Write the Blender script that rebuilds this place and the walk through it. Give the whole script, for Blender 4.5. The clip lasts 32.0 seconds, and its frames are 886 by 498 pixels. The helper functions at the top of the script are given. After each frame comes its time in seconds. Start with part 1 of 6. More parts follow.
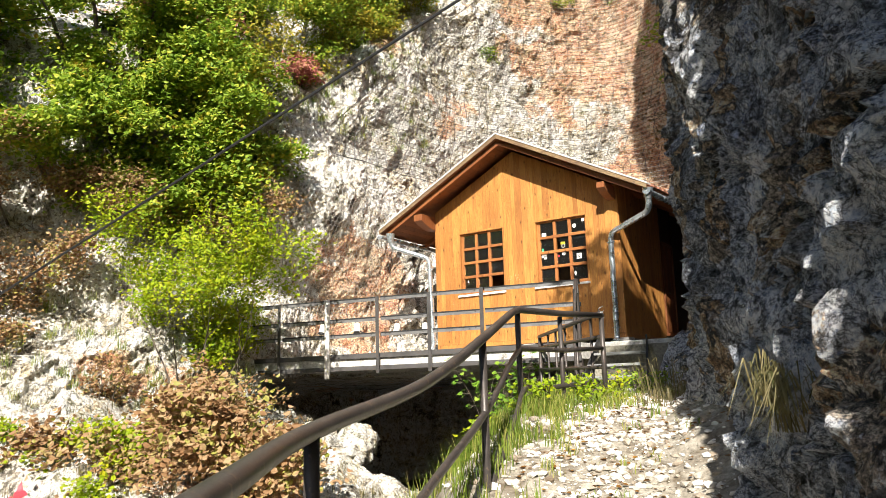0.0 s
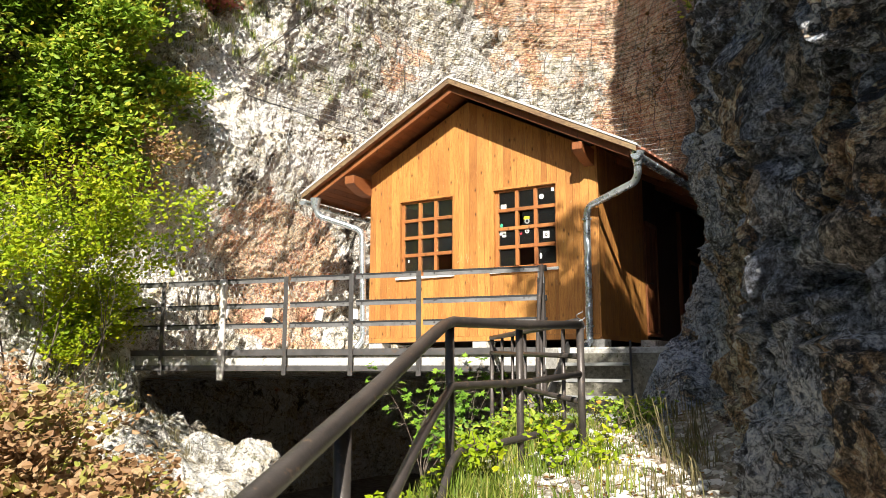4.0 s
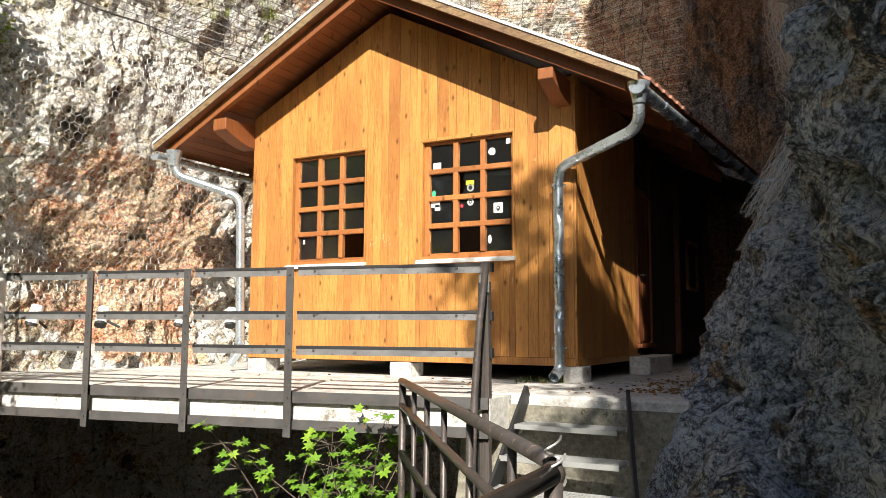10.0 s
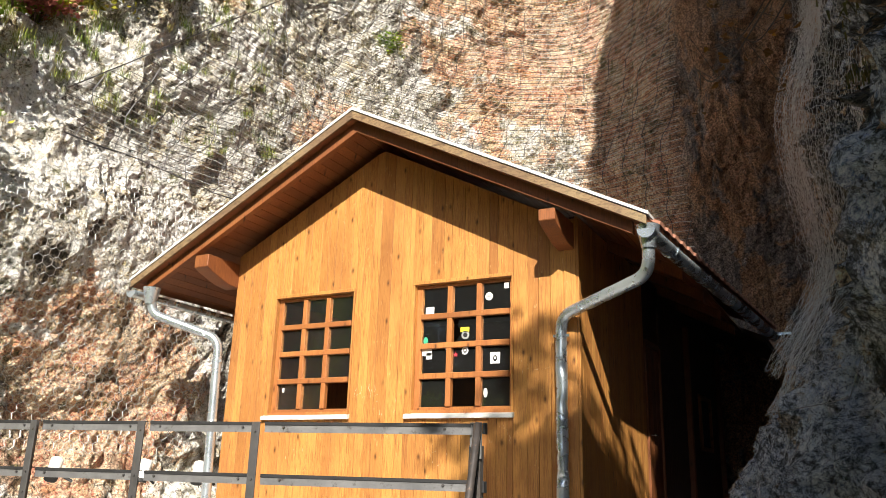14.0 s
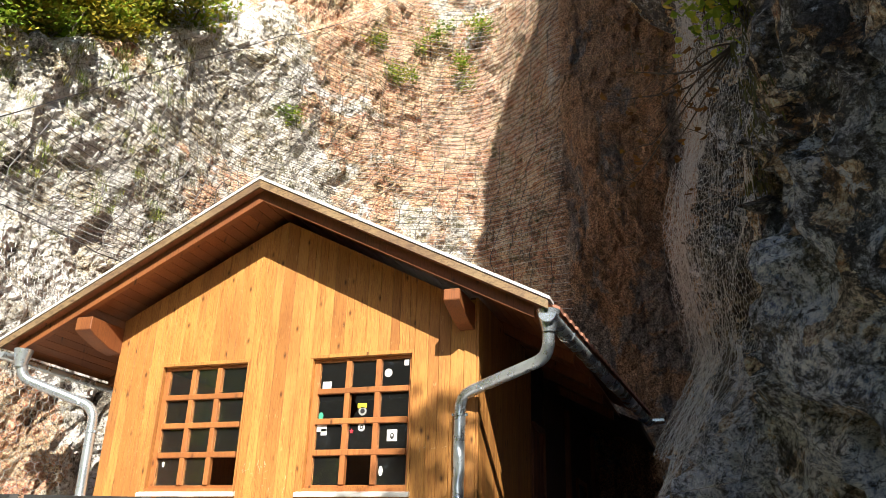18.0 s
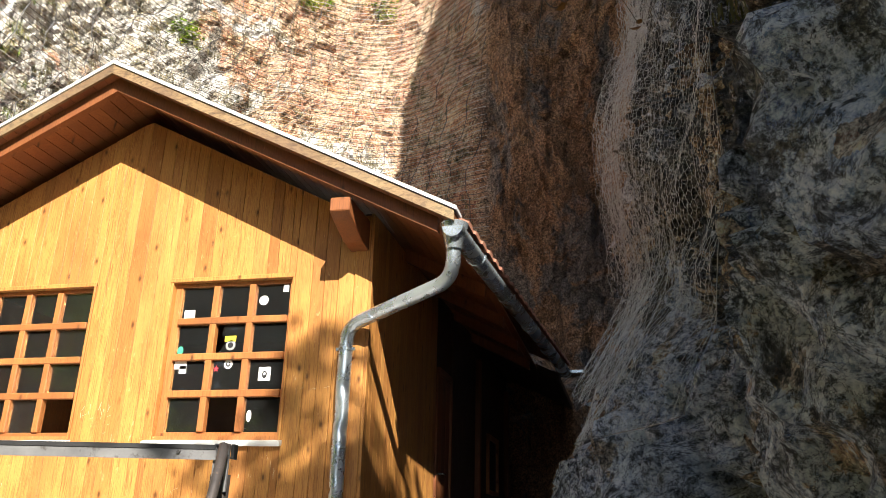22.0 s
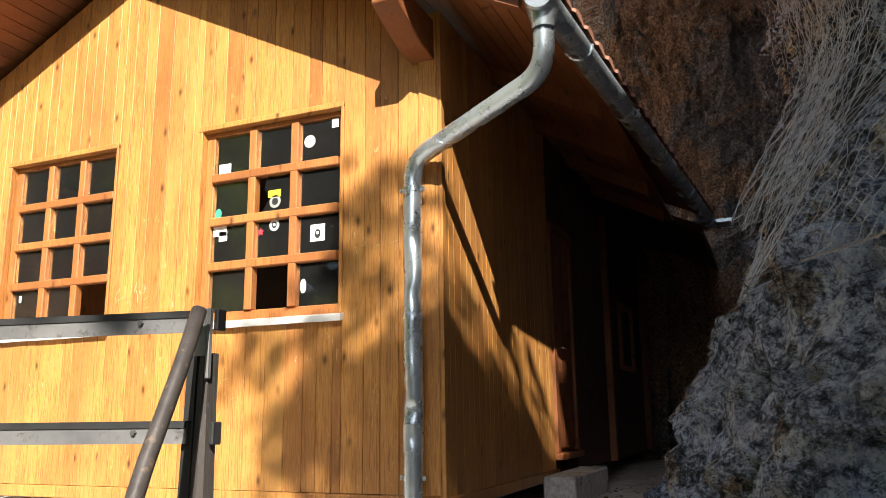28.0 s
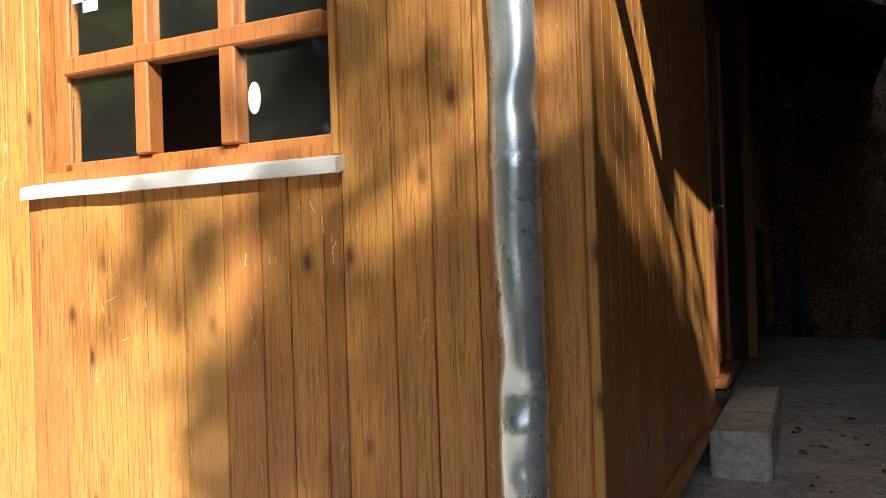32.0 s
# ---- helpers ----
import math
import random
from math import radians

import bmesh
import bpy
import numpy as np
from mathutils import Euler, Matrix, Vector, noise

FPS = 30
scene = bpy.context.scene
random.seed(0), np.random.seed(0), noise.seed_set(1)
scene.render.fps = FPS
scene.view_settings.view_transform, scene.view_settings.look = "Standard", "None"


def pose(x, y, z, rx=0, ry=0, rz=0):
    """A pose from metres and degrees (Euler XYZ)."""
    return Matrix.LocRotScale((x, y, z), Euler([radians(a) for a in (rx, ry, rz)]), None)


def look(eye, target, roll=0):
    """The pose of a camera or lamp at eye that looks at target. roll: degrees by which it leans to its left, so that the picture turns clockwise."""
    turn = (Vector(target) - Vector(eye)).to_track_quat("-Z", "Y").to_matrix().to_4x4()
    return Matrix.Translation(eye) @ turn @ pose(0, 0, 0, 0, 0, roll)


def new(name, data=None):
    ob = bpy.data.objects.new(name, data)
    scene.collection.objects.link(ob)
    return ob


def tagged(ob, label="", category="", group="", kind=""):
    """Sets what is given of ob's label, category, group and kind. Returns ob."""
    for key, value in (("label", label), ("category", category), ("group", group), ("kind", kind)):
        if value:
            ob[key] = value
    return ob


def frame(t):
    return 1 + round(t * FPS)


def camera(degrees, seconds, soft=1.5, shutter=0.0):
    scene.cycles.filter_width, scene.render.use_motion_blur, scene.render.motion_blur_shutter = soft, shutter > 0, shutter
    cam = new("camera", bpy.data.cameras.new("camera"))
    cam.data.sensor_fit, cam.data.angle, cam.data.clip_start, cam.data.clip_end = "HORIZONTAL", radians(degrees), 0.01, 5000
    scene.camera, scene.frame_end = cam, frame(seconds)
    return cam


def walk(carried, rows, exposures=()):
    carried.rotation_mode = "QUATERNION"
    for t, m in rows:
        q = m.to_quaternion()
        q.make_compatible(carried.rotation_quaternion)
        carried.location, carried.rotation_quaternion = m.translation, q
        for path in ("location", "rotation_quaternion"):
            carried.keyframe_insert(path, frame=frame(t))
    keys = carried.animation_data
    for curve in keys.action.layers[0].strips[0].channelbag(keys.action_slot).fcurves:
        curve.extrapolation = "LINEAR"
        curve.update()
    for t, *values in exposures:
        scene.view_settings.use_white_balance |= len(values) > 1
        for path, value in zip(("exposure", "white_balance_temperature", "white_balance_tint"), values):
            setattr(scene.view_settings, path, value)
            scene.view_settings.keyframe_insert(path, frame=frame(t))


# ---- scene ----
cam = camera(59.0, 32.0, 0.7)
PATH = [
    (0, (4.875, -12.772, -0.789), (3.781, -11.14, -0.417), -1.6),
    (0.5, (4.66, -12.503, -0.756), (3.591, -10.854, -0.383), -1.0),
    (1, (4.43, -12.196, -0.691), (3.476, -10.475, -0.33), -1.9),
    (1.5, (4.297, -11.825, -0.596), (3.338, -10.106, -0.237), -2.7),
    (2, (4.156, -11.554, -0.553), (3.11, -9.885, -0.205), -1.4),
    (2.5, (4.031, -11.174, -0.381), (2.953, -9.518, -0.07), -0.3),
    (4.5, (3.501, -9.879, -0.276), (2.499, -8.177, 0.036), 0.1),
    (5, (3.363, -9.556, -0.283), (2.378, -7.852, 0.073), 0.2),
    (5.5, (3.219, -9.202, -0.284), (2.312, -7.456, 0.075), 0.6),
    (6, (3.099, -8.808, -0.259), (2.202, -7.055, 0.094), 0.1),
    (6.5, (2.921, -8.464, -0.185), (1.986, -6.728, 0.147), -0.6),
    (7, (2.793, -8.264, -0.082), (1.851, -6.532, 0.256), -1.4),
    (7.5, (2.659, -7.952, 0.093), (1.625, -6.283, 0.479), -1.5),
    (8, (2.576, -7.742, 0.213), (1.521, -6.079, 0.56), -1.3),
    (8.5, (2.464, -7.478, 0.302), (1.475, -5.763, 0.584), -0.7),
    (9, (2.438, -7.236, 0.333), (1.51, -5.481, 0.575), -0.9),
    (9.5, (2.411, -6.994, 0.419), (1.455, -5.254, 0.657), -0.6),
    (10, (2.31, -6.828, 0.463), (1.366, -5.076, 0.665), 0.3),
    (10.5, (2.265, -6.572, 0.484), (1.344, -4.813, 0.722), 0.1),
    (11, (2.207, -6.385, 0.52), (1.271, -4.641, 0.802), -0.1),
    (11.5, (2.133, -6.306, 0.542), (1.182, -4.585, 0.908), 0.7),
    (12, (2.117, -6.216, 0.562), (1.12, -4.53, 0.964), 1.3),
    (12.5, (2.115, -6.21, 0.573), (1.107, -4.53, 0.976), 1.1),
    (13, (2.094, -6.225, 0.577), (1.097, -4.542, 0.996), 1.1),
    (13.5, (2.101, -6.237, 0.584), (1.143, -4.551, 1.073), 1.2),
    (14, (2.105, -6.258, 0.606), (1.183, -4.574, 1.165), 1.7),
    (14.5, (2.104, -6.256, 0.632), (1.219, -4.603, 1.328), 2.5),
    (15, (2.113, -6.276, 0.648), (1.258, -4.68, 1.496), 3.6),
    (15.5, (2.116, -6.285, 0.661), (1.277, -4.723, 1.588), 4.4),
    (17.5, (1.896, -6.525, 0.592), (1.25, -4.818, 1.411), 1.9),
    (18, (1.892, -6.45, 0.56), (1.284, -4.701, 1.315), 1.8),
    (18.5, (1.876, -6.333, 0.58), (1.263, -4.586, 1.335), 1.9),
    (19, (1.804, -6.362, 0.593), (1.171, -4.633, 1.376), 1.8),
    (19.5, (1.761, -6.346, 0.577), (1.12, -4.627, 1.373), 1.7),
    (20, (1.78, -6.154, 0.561), (1.133, -4.431, 1.345), 1.4),
    (20.5, (1.797, -5.894, 0.572), (1.172, -4.155, 1.336), 1.5),
    (21, (1.733, -5.675, 0.568), (1.207, -3.891, 1.303), 1.5),
    (21.5, (1.732, -5.452, 0.565), (1.296, -3.632, 1.27), 1.1),
    (22, (1.78, -5.228, 0.565), (1.347, -3.398, 1.248), 1.5),
    (22.5, (1.771, -5.053, 0.589), (1.33, -3.21, 1.229), 1.8),
    (23, (1.731, -4.945, 0.593), (1.294, -3.127, 1.301), 2.1),
    (23.5, (1.73, -4.89, 0.618), (1.278, -3.111, 1.412), 1.4),
    (24, (1.737, -4.92, 0.645), (1.301, -3.207, 1.58), 0.9),
    (24.5, (1.763, -4.962, 0.668), (1.341, -3.323, 1.733), 0.9),
    (26.5, (1.748, -4.549, 0.668), (1.203, -2.801, 1.471), -2.6),
    (27, (1.724, -4.341, 0.655), (1.066, -2.567, 1.303), -1.2),
    (27.5, (1.707, -4.009, 0.635), (0.967, -2.218, 1.132), -0.5),
    (28, (1.574, -3.733, 0.602), (0.818, -1.928, 1.014), -0.8),
    (28.5, (1.423, -3.433, 0.597), (0.535, -1.663, 0.879), -0.9),
    (29, (1.211, -3.222, 0.569), (0.296, -1.447, 0.683), 0.7),
    (29.5, (0.985, -2.930, 0.554), (0.084, -1.145, 0.616), -0.5),
    (30, (0.815, -2.583, 0.563), (-0.076, -0.793, 0.623), -1.0),
    (30.5, (0.622, -2.292, 0.577), (-0.255, -0.494, 0.626), -1.6),
    (31, (0.544, -2.041, 0.646), (-0.314, -0.235, 0.672), -2.1),
    (31.5, (0.489, -1.792, 0.8), (-0.368, 0.015, 0.817), -1.4),
    (32, (0.413, -1.595, 0.901), (-0.436, 0.216, 0.921), -1.9),
]
EXPOSURES = [(0, 1.0), (5, 1.0), (9, 1.0), (13, 1.0), (15, 0.92), (18, 1.09), (20, 1.1), (23, 1.5), (27, 1.42), (29, 1.25), (30, 1.2), (31, 1.13), (32, 1.15)]
walk(cam, [(t, look(eye, target, roll)) for t, eye, target, roll in PATH], EXPOSURES)

# ---- light ----
SUN_DIR = Vector((0.48, -1.0, 0.74)).normalized()
sun_data = bpy.data.lights.new("sun", "SUN")
sun_data.energy, sun_data.angle, sun_data.color = 5.0, radians(0.53), (1.0, 0.93, 0.82)
sun_lamp = new("sun", sun_data)
sun_lamp.matrix_world = Matrix.Translation((6, -16, 16)) @ SUN_DIR.to_track_quat("Z", "Y").to_matrix().to_4x4()
world = bpy.data.worlds.new("sky")
scene.world = world
world.use_nodes = True
wn = world.node_tree
sky = wn.nodes.new("ShaderNodeTexSky")
sky.sky_type, sky.sun_disc = "NISHITA", False
sky.sun_elevation, sky.sun_rotation = math.asin(SUN_DIR.z), math.atan2(SUN_DIR.x, SUN_DIR.y)
wn.links.new(sky.outputs[0], wn.nodes["Background"].inputs[0])
wn.nodes["Background"].inputs[1].default_value = 0.075


# ---- materials ----
class Nodes:
    """A small builder for node materials."""

    def __init__(self, name, rough=0.7, metal=0.0):
        self.mat = bpy.data.materials.new(name)
        self.mat.use_nodes = True
        self.tree = self.mat.node_tree
        self.bsdf = self.tree.nodes["Principled BSDF"]
        self.bsdf.inputs["Roughness"].default_value = rough
        self.bsdf.inputs["Metallic"].default_value = metal
        self.at = None

    def add(self, kind, **values):
        node = self.tree.nodes.new(kind)
        for key, value in values.items():
            node.inputs[key].default_value = value
        return node

    def link(self, a, b):
        self.tree.links.new(a, b)

    def coords(self, scale=(1, 1, 1), rnd=False):
        tc = self.add("ShaderNodeTexCoord")
        mp = self.add("ShaderNodeMapping")
        mp.inputs["Scale"].default_value = scale
        self.link(tc.outputs["Object"], mp.inputs["Vector"])
        if rnd:
            oi = self.add("ShaderNodeObjectInfo")
            mul = self.add("ShaderNodeMath")
            mul.operation = "MULTIPLY"
            mul.inputs[1].default_value = 37.0
            self.link(oi.outputs["Random"], mul.inputs[0])
            self.link(mul.outputs[0], mp.inputs["Location"])
        return mp.outputs["Vector"]

    def noise(self, vec, scale, detail=6.0, rough=0.6, distort=0.0):
        n = self.add("ShaderNodeTexNoise", Scale=scale, Detail=detail, Roughness=rough, Distortion=distort)
        self.link(vec, n.inputs["Vector"])
        return n.outputs["Fac"]

    def ramp(self, fac, stops):
        r = self.add("ShaderNodeValToRGB")
        e = r.color_ramp.elements
        while len(e) < len(stops):
            e.new(0.5)
        for el, (p, c) in zip(e, stops):
            el.position, el.color = p, (*c, 1) if len(c) == 3 else c
        self.link(fac, r.inputs["Fac"])
        return r.outputs["Color"]

    def mix(self, fac, a, b, mode="MIX"):
        m = self.add("ShaderNodeMix")
        m.data_type, m.blend_type = "RGBA", mode
        for slot, value in ((0, fac), (6, a), (7, b)):
            if isinstance(value, (int, float)):
                m.inputs[slot].default_value = value
            elif isinstance(value, tuple):
                m.inputs[slot].default_value = (*value, 1)
            else:
                self.link(value, m.inputs[slot])
        return m.outputs[2]

    def bump(self, height, strength=0.3, dist=0.02):
        b = self.add("ShaderNodeBump", Strength=strength, Distance=dist)
        self.link(height, b.inputs["Height"])
        if self.at is not None:
            self.link(self.at, b.inputs["Normal"])
        self.at = b.outputs["Normal"]
        self.link(self.at, self.bsdf.inputs["Normal"])

    def color(self, c):
        if isinstance(c, tuple):
            self.bsdf.inputs["Base Color"].default_value = (*c, 1)
        else:
            self.link(c, self.bsdf.inputs["Base Color"])

    def rough(self, fac, lo, hi):
        m = self.add("ShaderNodeMapRange")
        m.inputs["To Min"].default_value, m.inputs["To Max"].default_value = lo, hi
        self.link(fac, m.inputs["Value"])
        self.link(m.outputs[0], self.bsdf.inputs["Roughness"])


def rock_material(name, light, grey, dark, ochre, ochre_at, moss, crack, stains=(), blotch=0.0, brown_from=None, lichen=0.0, pale=()):
    """Limestone; brown_from: east of that x it turns to a brown streaked face; lichen: share of dark crust higher up."""
    n = Nodes(name, 0.9)
    v0 = n.coords()
    warp = n.add("ShaderNodeTexNoise", Scale=1.7, Detail=4.0)
    n.link(v0, warp.inputs["Vector"])
    v = n.mix(0.14, v0, warp.outputs["Color"], "ADD")
    jag = n.add("ShaderNodeTexNoise", Scale=8.0, Detail=5.0, Roughness=0.7)
    n.link(v0, jag.inputs["Vector"])
    vj = n.mix(0.09, v, jag.outputs["Color"], "ADD")
    mid = n.noise(v, 1.6, 15, 0.78, 0.15)
    spots = n.noise(v, 7.5, 12, 0.75, 0.4)
    fine = n.noise(v, 32, 9, 0.8)
    if lichen:
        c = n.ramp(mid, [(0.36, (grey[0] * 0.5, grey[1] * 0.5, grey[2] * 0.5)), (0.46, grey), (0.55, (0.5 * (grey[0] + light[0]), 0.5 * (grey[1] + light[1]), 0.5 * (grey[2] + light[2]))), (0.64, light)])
    else:
        c = n.ramp(mid, [(0.39, dark), (0.435, grey), (0.5, light), (0.55, grey), (0.6, light), (0.67, grey)])
    grey_ends = ((0.06, 0.06, 0.06), (0.94, 0.94, 0.94))
    cells = []
    for scale, weight in ((2.1, 0.45), (6.0, 0.35), (17.0, 0.3)) if lichen else ((2.1, 0.55), (6.0, 0.6), (17.0, 0.55)):
        cell = n.add("ShaderNodeTexVoronoi", Scale=scale)
        n.link(vj, cell.inputs["Vector"])
        c = n.mix(weight, c, n.ramp(cell.outputs["Color"], [(0.15, grey_ends[0]), (0.85, grey_ends[1])]), "OVERLAY")
        cells.append(cell)
    if lichen:
        c = n.mix(n.ramp(cells[0].outputs["Color"], [(0.66, (0, 0, 0)), (0.69, (0.75, 0.75, 0.75))]), c, n.ramp(spots, [(0.4, (0.2, 0.12, 0.06)), (0.5, (0.46, 0.34, 0.21)), (0.6, (0.62, 0.52, 0.38))]))
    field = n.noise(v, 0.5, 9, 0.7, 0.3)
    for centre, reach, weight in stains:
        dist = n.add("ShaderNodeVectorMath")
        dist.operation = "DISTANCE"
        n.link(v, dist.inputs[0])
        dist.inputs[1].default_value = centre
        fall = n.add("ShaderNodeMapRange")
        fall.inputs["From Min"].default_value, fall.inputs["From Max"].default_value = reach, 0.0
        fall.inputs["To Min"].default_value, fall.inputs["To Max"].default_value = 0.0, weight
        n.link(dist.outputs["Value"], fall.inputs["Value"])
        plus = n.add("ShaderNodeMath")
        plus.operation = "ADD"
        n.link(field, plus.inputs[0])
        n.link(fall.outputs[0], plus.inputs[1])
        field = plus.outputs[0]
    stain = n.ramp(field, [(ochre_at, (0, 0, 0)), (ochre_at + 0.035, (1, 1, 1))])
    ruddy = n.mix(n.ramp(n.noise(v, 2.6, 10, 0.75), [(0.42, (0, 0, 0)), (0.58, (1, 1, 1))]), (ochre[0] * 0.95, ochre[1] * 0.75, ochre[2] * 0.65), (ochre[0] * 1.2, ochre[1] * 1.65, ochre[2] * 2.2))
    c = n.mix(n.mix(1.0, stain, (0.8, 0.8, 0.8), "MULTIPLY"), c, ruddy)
    if lichen:
        split = n.add("ShaderNodeSeparateXYZ")
        n.link(v, split.inputs[0])
        high = n.add("ShaderNodeMapRange")
        high.inputs["From Min"].default_value, high.inputs["From Max"].default_value = 0.6, 2.6
        high.inputs["To Min"].default_value, high.inputs["To Max"].default_value = -0.08, 0.085
        n.link(split.outputs["Z"], high.inputs["Value"])
        plus = n.add("ShaderNodeMath")
        n.link(n.noise(v, 1.3, 14, 0.76, 0.3), plus.inputs[0])
        n.link(high.outputs[0], plus.inputs[1])
        c = n.mix(n.ramp(plus.outputs[0], [(0.525, (0, 0, 0)), (0.545, (lichen, lichen, lichen))]), c, n.ramp(spots, [(0.4, (0.018, 0.017, 0.016)), (0.5, (0.07, 0.06, 0.045)), (0.6, (0.24, 0.19, 0.11))]))
    c = n.mix(n.ramp(spots, [(0.36, (0.95, 0.95, 0.95)), (0.4, (0, 0, 0))]), c, dark)
    pits = n.noise(v, 19.0, 6, 0.65, 0.8)
    c = n.mix(n.ramp(pits, [(0.36, (0.95, 0.95, 0.95)), (0.4, (0, 0, 0))]), c, (dark[0] * 0.5, dark[1] * 0.5, dark[2] * 0.5))
    if brown_from is None:
        c = n.mix(n.ramp(n.noise(v, 4.2, 12, 0.78), [(0.58, (0, 0, 0)), (0.61, (0.7, 0.7, 0.7))]), c, light)
    streaks = n.noise(n.coords((1.8, 1.8, 0.13)), 1.6, 10, 0.7, 0.3)
    c = n.mix(n.ramp(streaks, [(0.54, (0, 0, 0)), (0.64, (0.6, 0.6, 0.6))]), c, (dark[0] * 0.8, dark[1] * 0.78, dark[2] * 0.75))
    c = n.mix(n.ramp(n.noise(v, 3.2, 10, 0.78), [(0.57, (0, 0, 0)), (0.62, (moss, moss, moss))]), c, (0.12, 0.12, 0.03))
    if blotch:
        c = n.mix(n.ramp(n.noise(n.coords((1, 1, 0.6)), 0.95, 12, 0.75, 0.8), [(0.49, (0, 0, 0)), (0.54, (blotch, blotch, blotch))]), c, dark)
    if lichen:
        flecks = n.noise(vj, 15.0, 7, 0.72, 0.4)
        where = n.ramp(n.noise(v, 1.9, 5, 0.65), [(0.42, (0.15, 0.15, 0.15)), (0.58, (0.9, 0.9, 0.9))])
        c = n.mix(n.mix(1.0, n.ramp(flecks, [(0.585, (0, 0, 0)), (0.605, (0.9, 0.9, 0.9))]), where, "MULTIPLY"), c, light)
        c = n.mix(n.ramp(n.noise(vj, 11.0, 7, 0.7, 0.6), [(0.36, (0.8, 0.8, 0.8)), (0.39, (0, 0, 0))]), c, (dark[0] * 0.4, dark[1] * 0.4, dark[2] * 0.4))
    if lichen:
        block = n.noise(vj, 1.5, 9, 0.66, 0.5)
        c = n.mix(n.ramp(block, [(0.555, (0, 0, 0)), (0.565, (0.9, 0.9, 0.9))]), c, n.ramp(spots, [(0.4, (0.12, 0.06, 0.025)), (0.47, (0.4, 0.26, 0.13)), (0.53, (0.64, 0.51, 0.35)), (0.6, (0.78, 0.71, 0.6))]))
        c = n.mix(n.ramp(block, [(0.53, (0, 0, 0)), (0.545, (0.9, 0.9, 0.9)), (0.555, (0.9, 0.9, 0.9)), (0.567, (0, 0, 0))]), c, (dark[0] * 0.4, dark[1] * 0.4, dark[2] * 0.4))
    # pale spots: lighter stone, and sun, sky and bounce light painted into the colour
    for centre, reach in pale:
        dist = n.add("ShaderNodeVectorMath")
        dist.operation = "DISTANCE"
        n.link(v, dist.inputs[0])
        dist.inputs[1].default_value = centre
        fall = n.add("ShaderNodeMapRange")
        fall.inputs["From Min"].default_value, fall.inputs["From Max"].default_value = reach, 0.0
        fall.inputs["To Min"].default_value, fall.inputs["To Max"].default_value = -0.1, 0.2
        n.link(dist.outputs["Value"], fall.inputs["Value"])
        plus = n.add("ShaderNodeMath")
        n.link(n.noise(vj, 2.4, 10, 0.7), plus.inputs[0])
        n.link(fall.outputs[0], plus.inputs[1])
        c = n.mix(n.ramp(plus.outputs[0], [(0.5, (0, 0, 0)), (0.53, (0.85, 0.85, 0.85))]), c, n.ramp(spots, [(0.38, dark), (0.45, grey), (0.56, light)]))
    for scale, half in ((1.2, 0.006), (3.4, 0.009), (8.0, 0.012)):
        seam = n.noise(vj, scale, 8, 0.62, 0.9)
        dim = 0.9 if lichen else 0.5
        c = n.mix(n.ramp(seam, [(0.5 - half, (0, 0, 0)), (0.5, (dim, dim, dim)), (0.5 + half, (0, 0, 0))]), c, (dark[0] * 0.35, dark[1] * 0.35, dark[2] * 0.35))
    some = n.ramp(n.noise(v, 1.1, 4, 0.6), [(0.46, (0, 0, 0)), (0.56, (1, 1, 1))])
    lines = []
    for scale in (crack, crack * 3.1):
        vor = n.add("ShaderNodeTexVoronoi", Scale=scale)
        vor.feature = "DISTANCE_TO_EDGE"
        n.link(vj, vor.inputs["Vector"])
        gap = n.ramp(vor.outputs["Distance"], [(0.0, (0.7, 0.7, 0.7)), (0.025, (0, 0, 0))])
        c = n.mix(n.mix(1.0, gap, some, "MULTIPLY"), c, (dark[0] * 0.35, dark[1] * 0.35, dark[2] * 0.35))
        lines.append(n.ramp(vor.outputs["Distance"], [(0.0, (0, 0, 0)), (0.04, (1, 1, 1))]))
    if brown_from is not None:
        split = n.add("ShaderNodeSeparateXYZ")
        n.link(vj, split.inputs[0])
        east = n.add("ShaderNodeMapRange")
        east.inputs["From Min"].default_value, east.inputs["From Max"].default_value = brown_from - 0.2, brown_from + 0.35
        n.link(split.outputs["X"], east.inputs["Value"])
        runs = n.noise(n.coords((2.6, 2.6, 0.22)), 1.7, 10, 0.72, 0.5)
        slabs = n.noise(n.coords((1.0, 1.0, 0.45)), 0.8, 8, 0.66, 0.7)
        face = n.ramp(runs, [(0.36, (0.05, 0.046, 0.045)), (0.46, (0.17, 0.15, 0.14)), (0.55, (0.3, 0.25, 0.21)), (0.66, (0.12, 0.1, 0.095))])
        rust = n.ramp(runs, [(0.36, (0.16, 0.09, 0.05)), (0.5, (0.44, 0.26, 0.145)), (0.66, (0.3, 0.155, 0.08))])
        face = n.mix(n.ramp(slabs, [(0.46, (0, 0, 0)), (0.51, (0.9, 0.9, 0.9))]), face, rust)
        c = n.mix(east.outputs[0], c, face)
    c = n.mix(0.85 if lichen else 0.75, c, n.ramp(fine, [(0.42, (0.06, 0.06, 0.06)), (0.58, (0.94, 0.94, 0.94))]), "OVERLAY")
    c = n.mix(0.4, c, n.ramp(n.noise(v0, 95, 4, 0.7), [(0.38, (0.1, 0.1, 0.1)), (0.62, (0.9, 0.9, 0.9))]), "OVERLAY")
    n.color(c)
    n.bump(lines[0], 0.5, 0.03)
    n.bump(mid, 0.9, 0.12)
    n.bump(spots, 0.9, 0.06)
    n.bump(cells[1].outputs["Distance"], 0.8, 0.07)
    n.bump(cells[2].outputs["Distance"], 0.8, 0.03)
    n.bump(pits, 0.8, 0.03)
    n.bump(fine, 0.5, 0.02)
    return n.mat


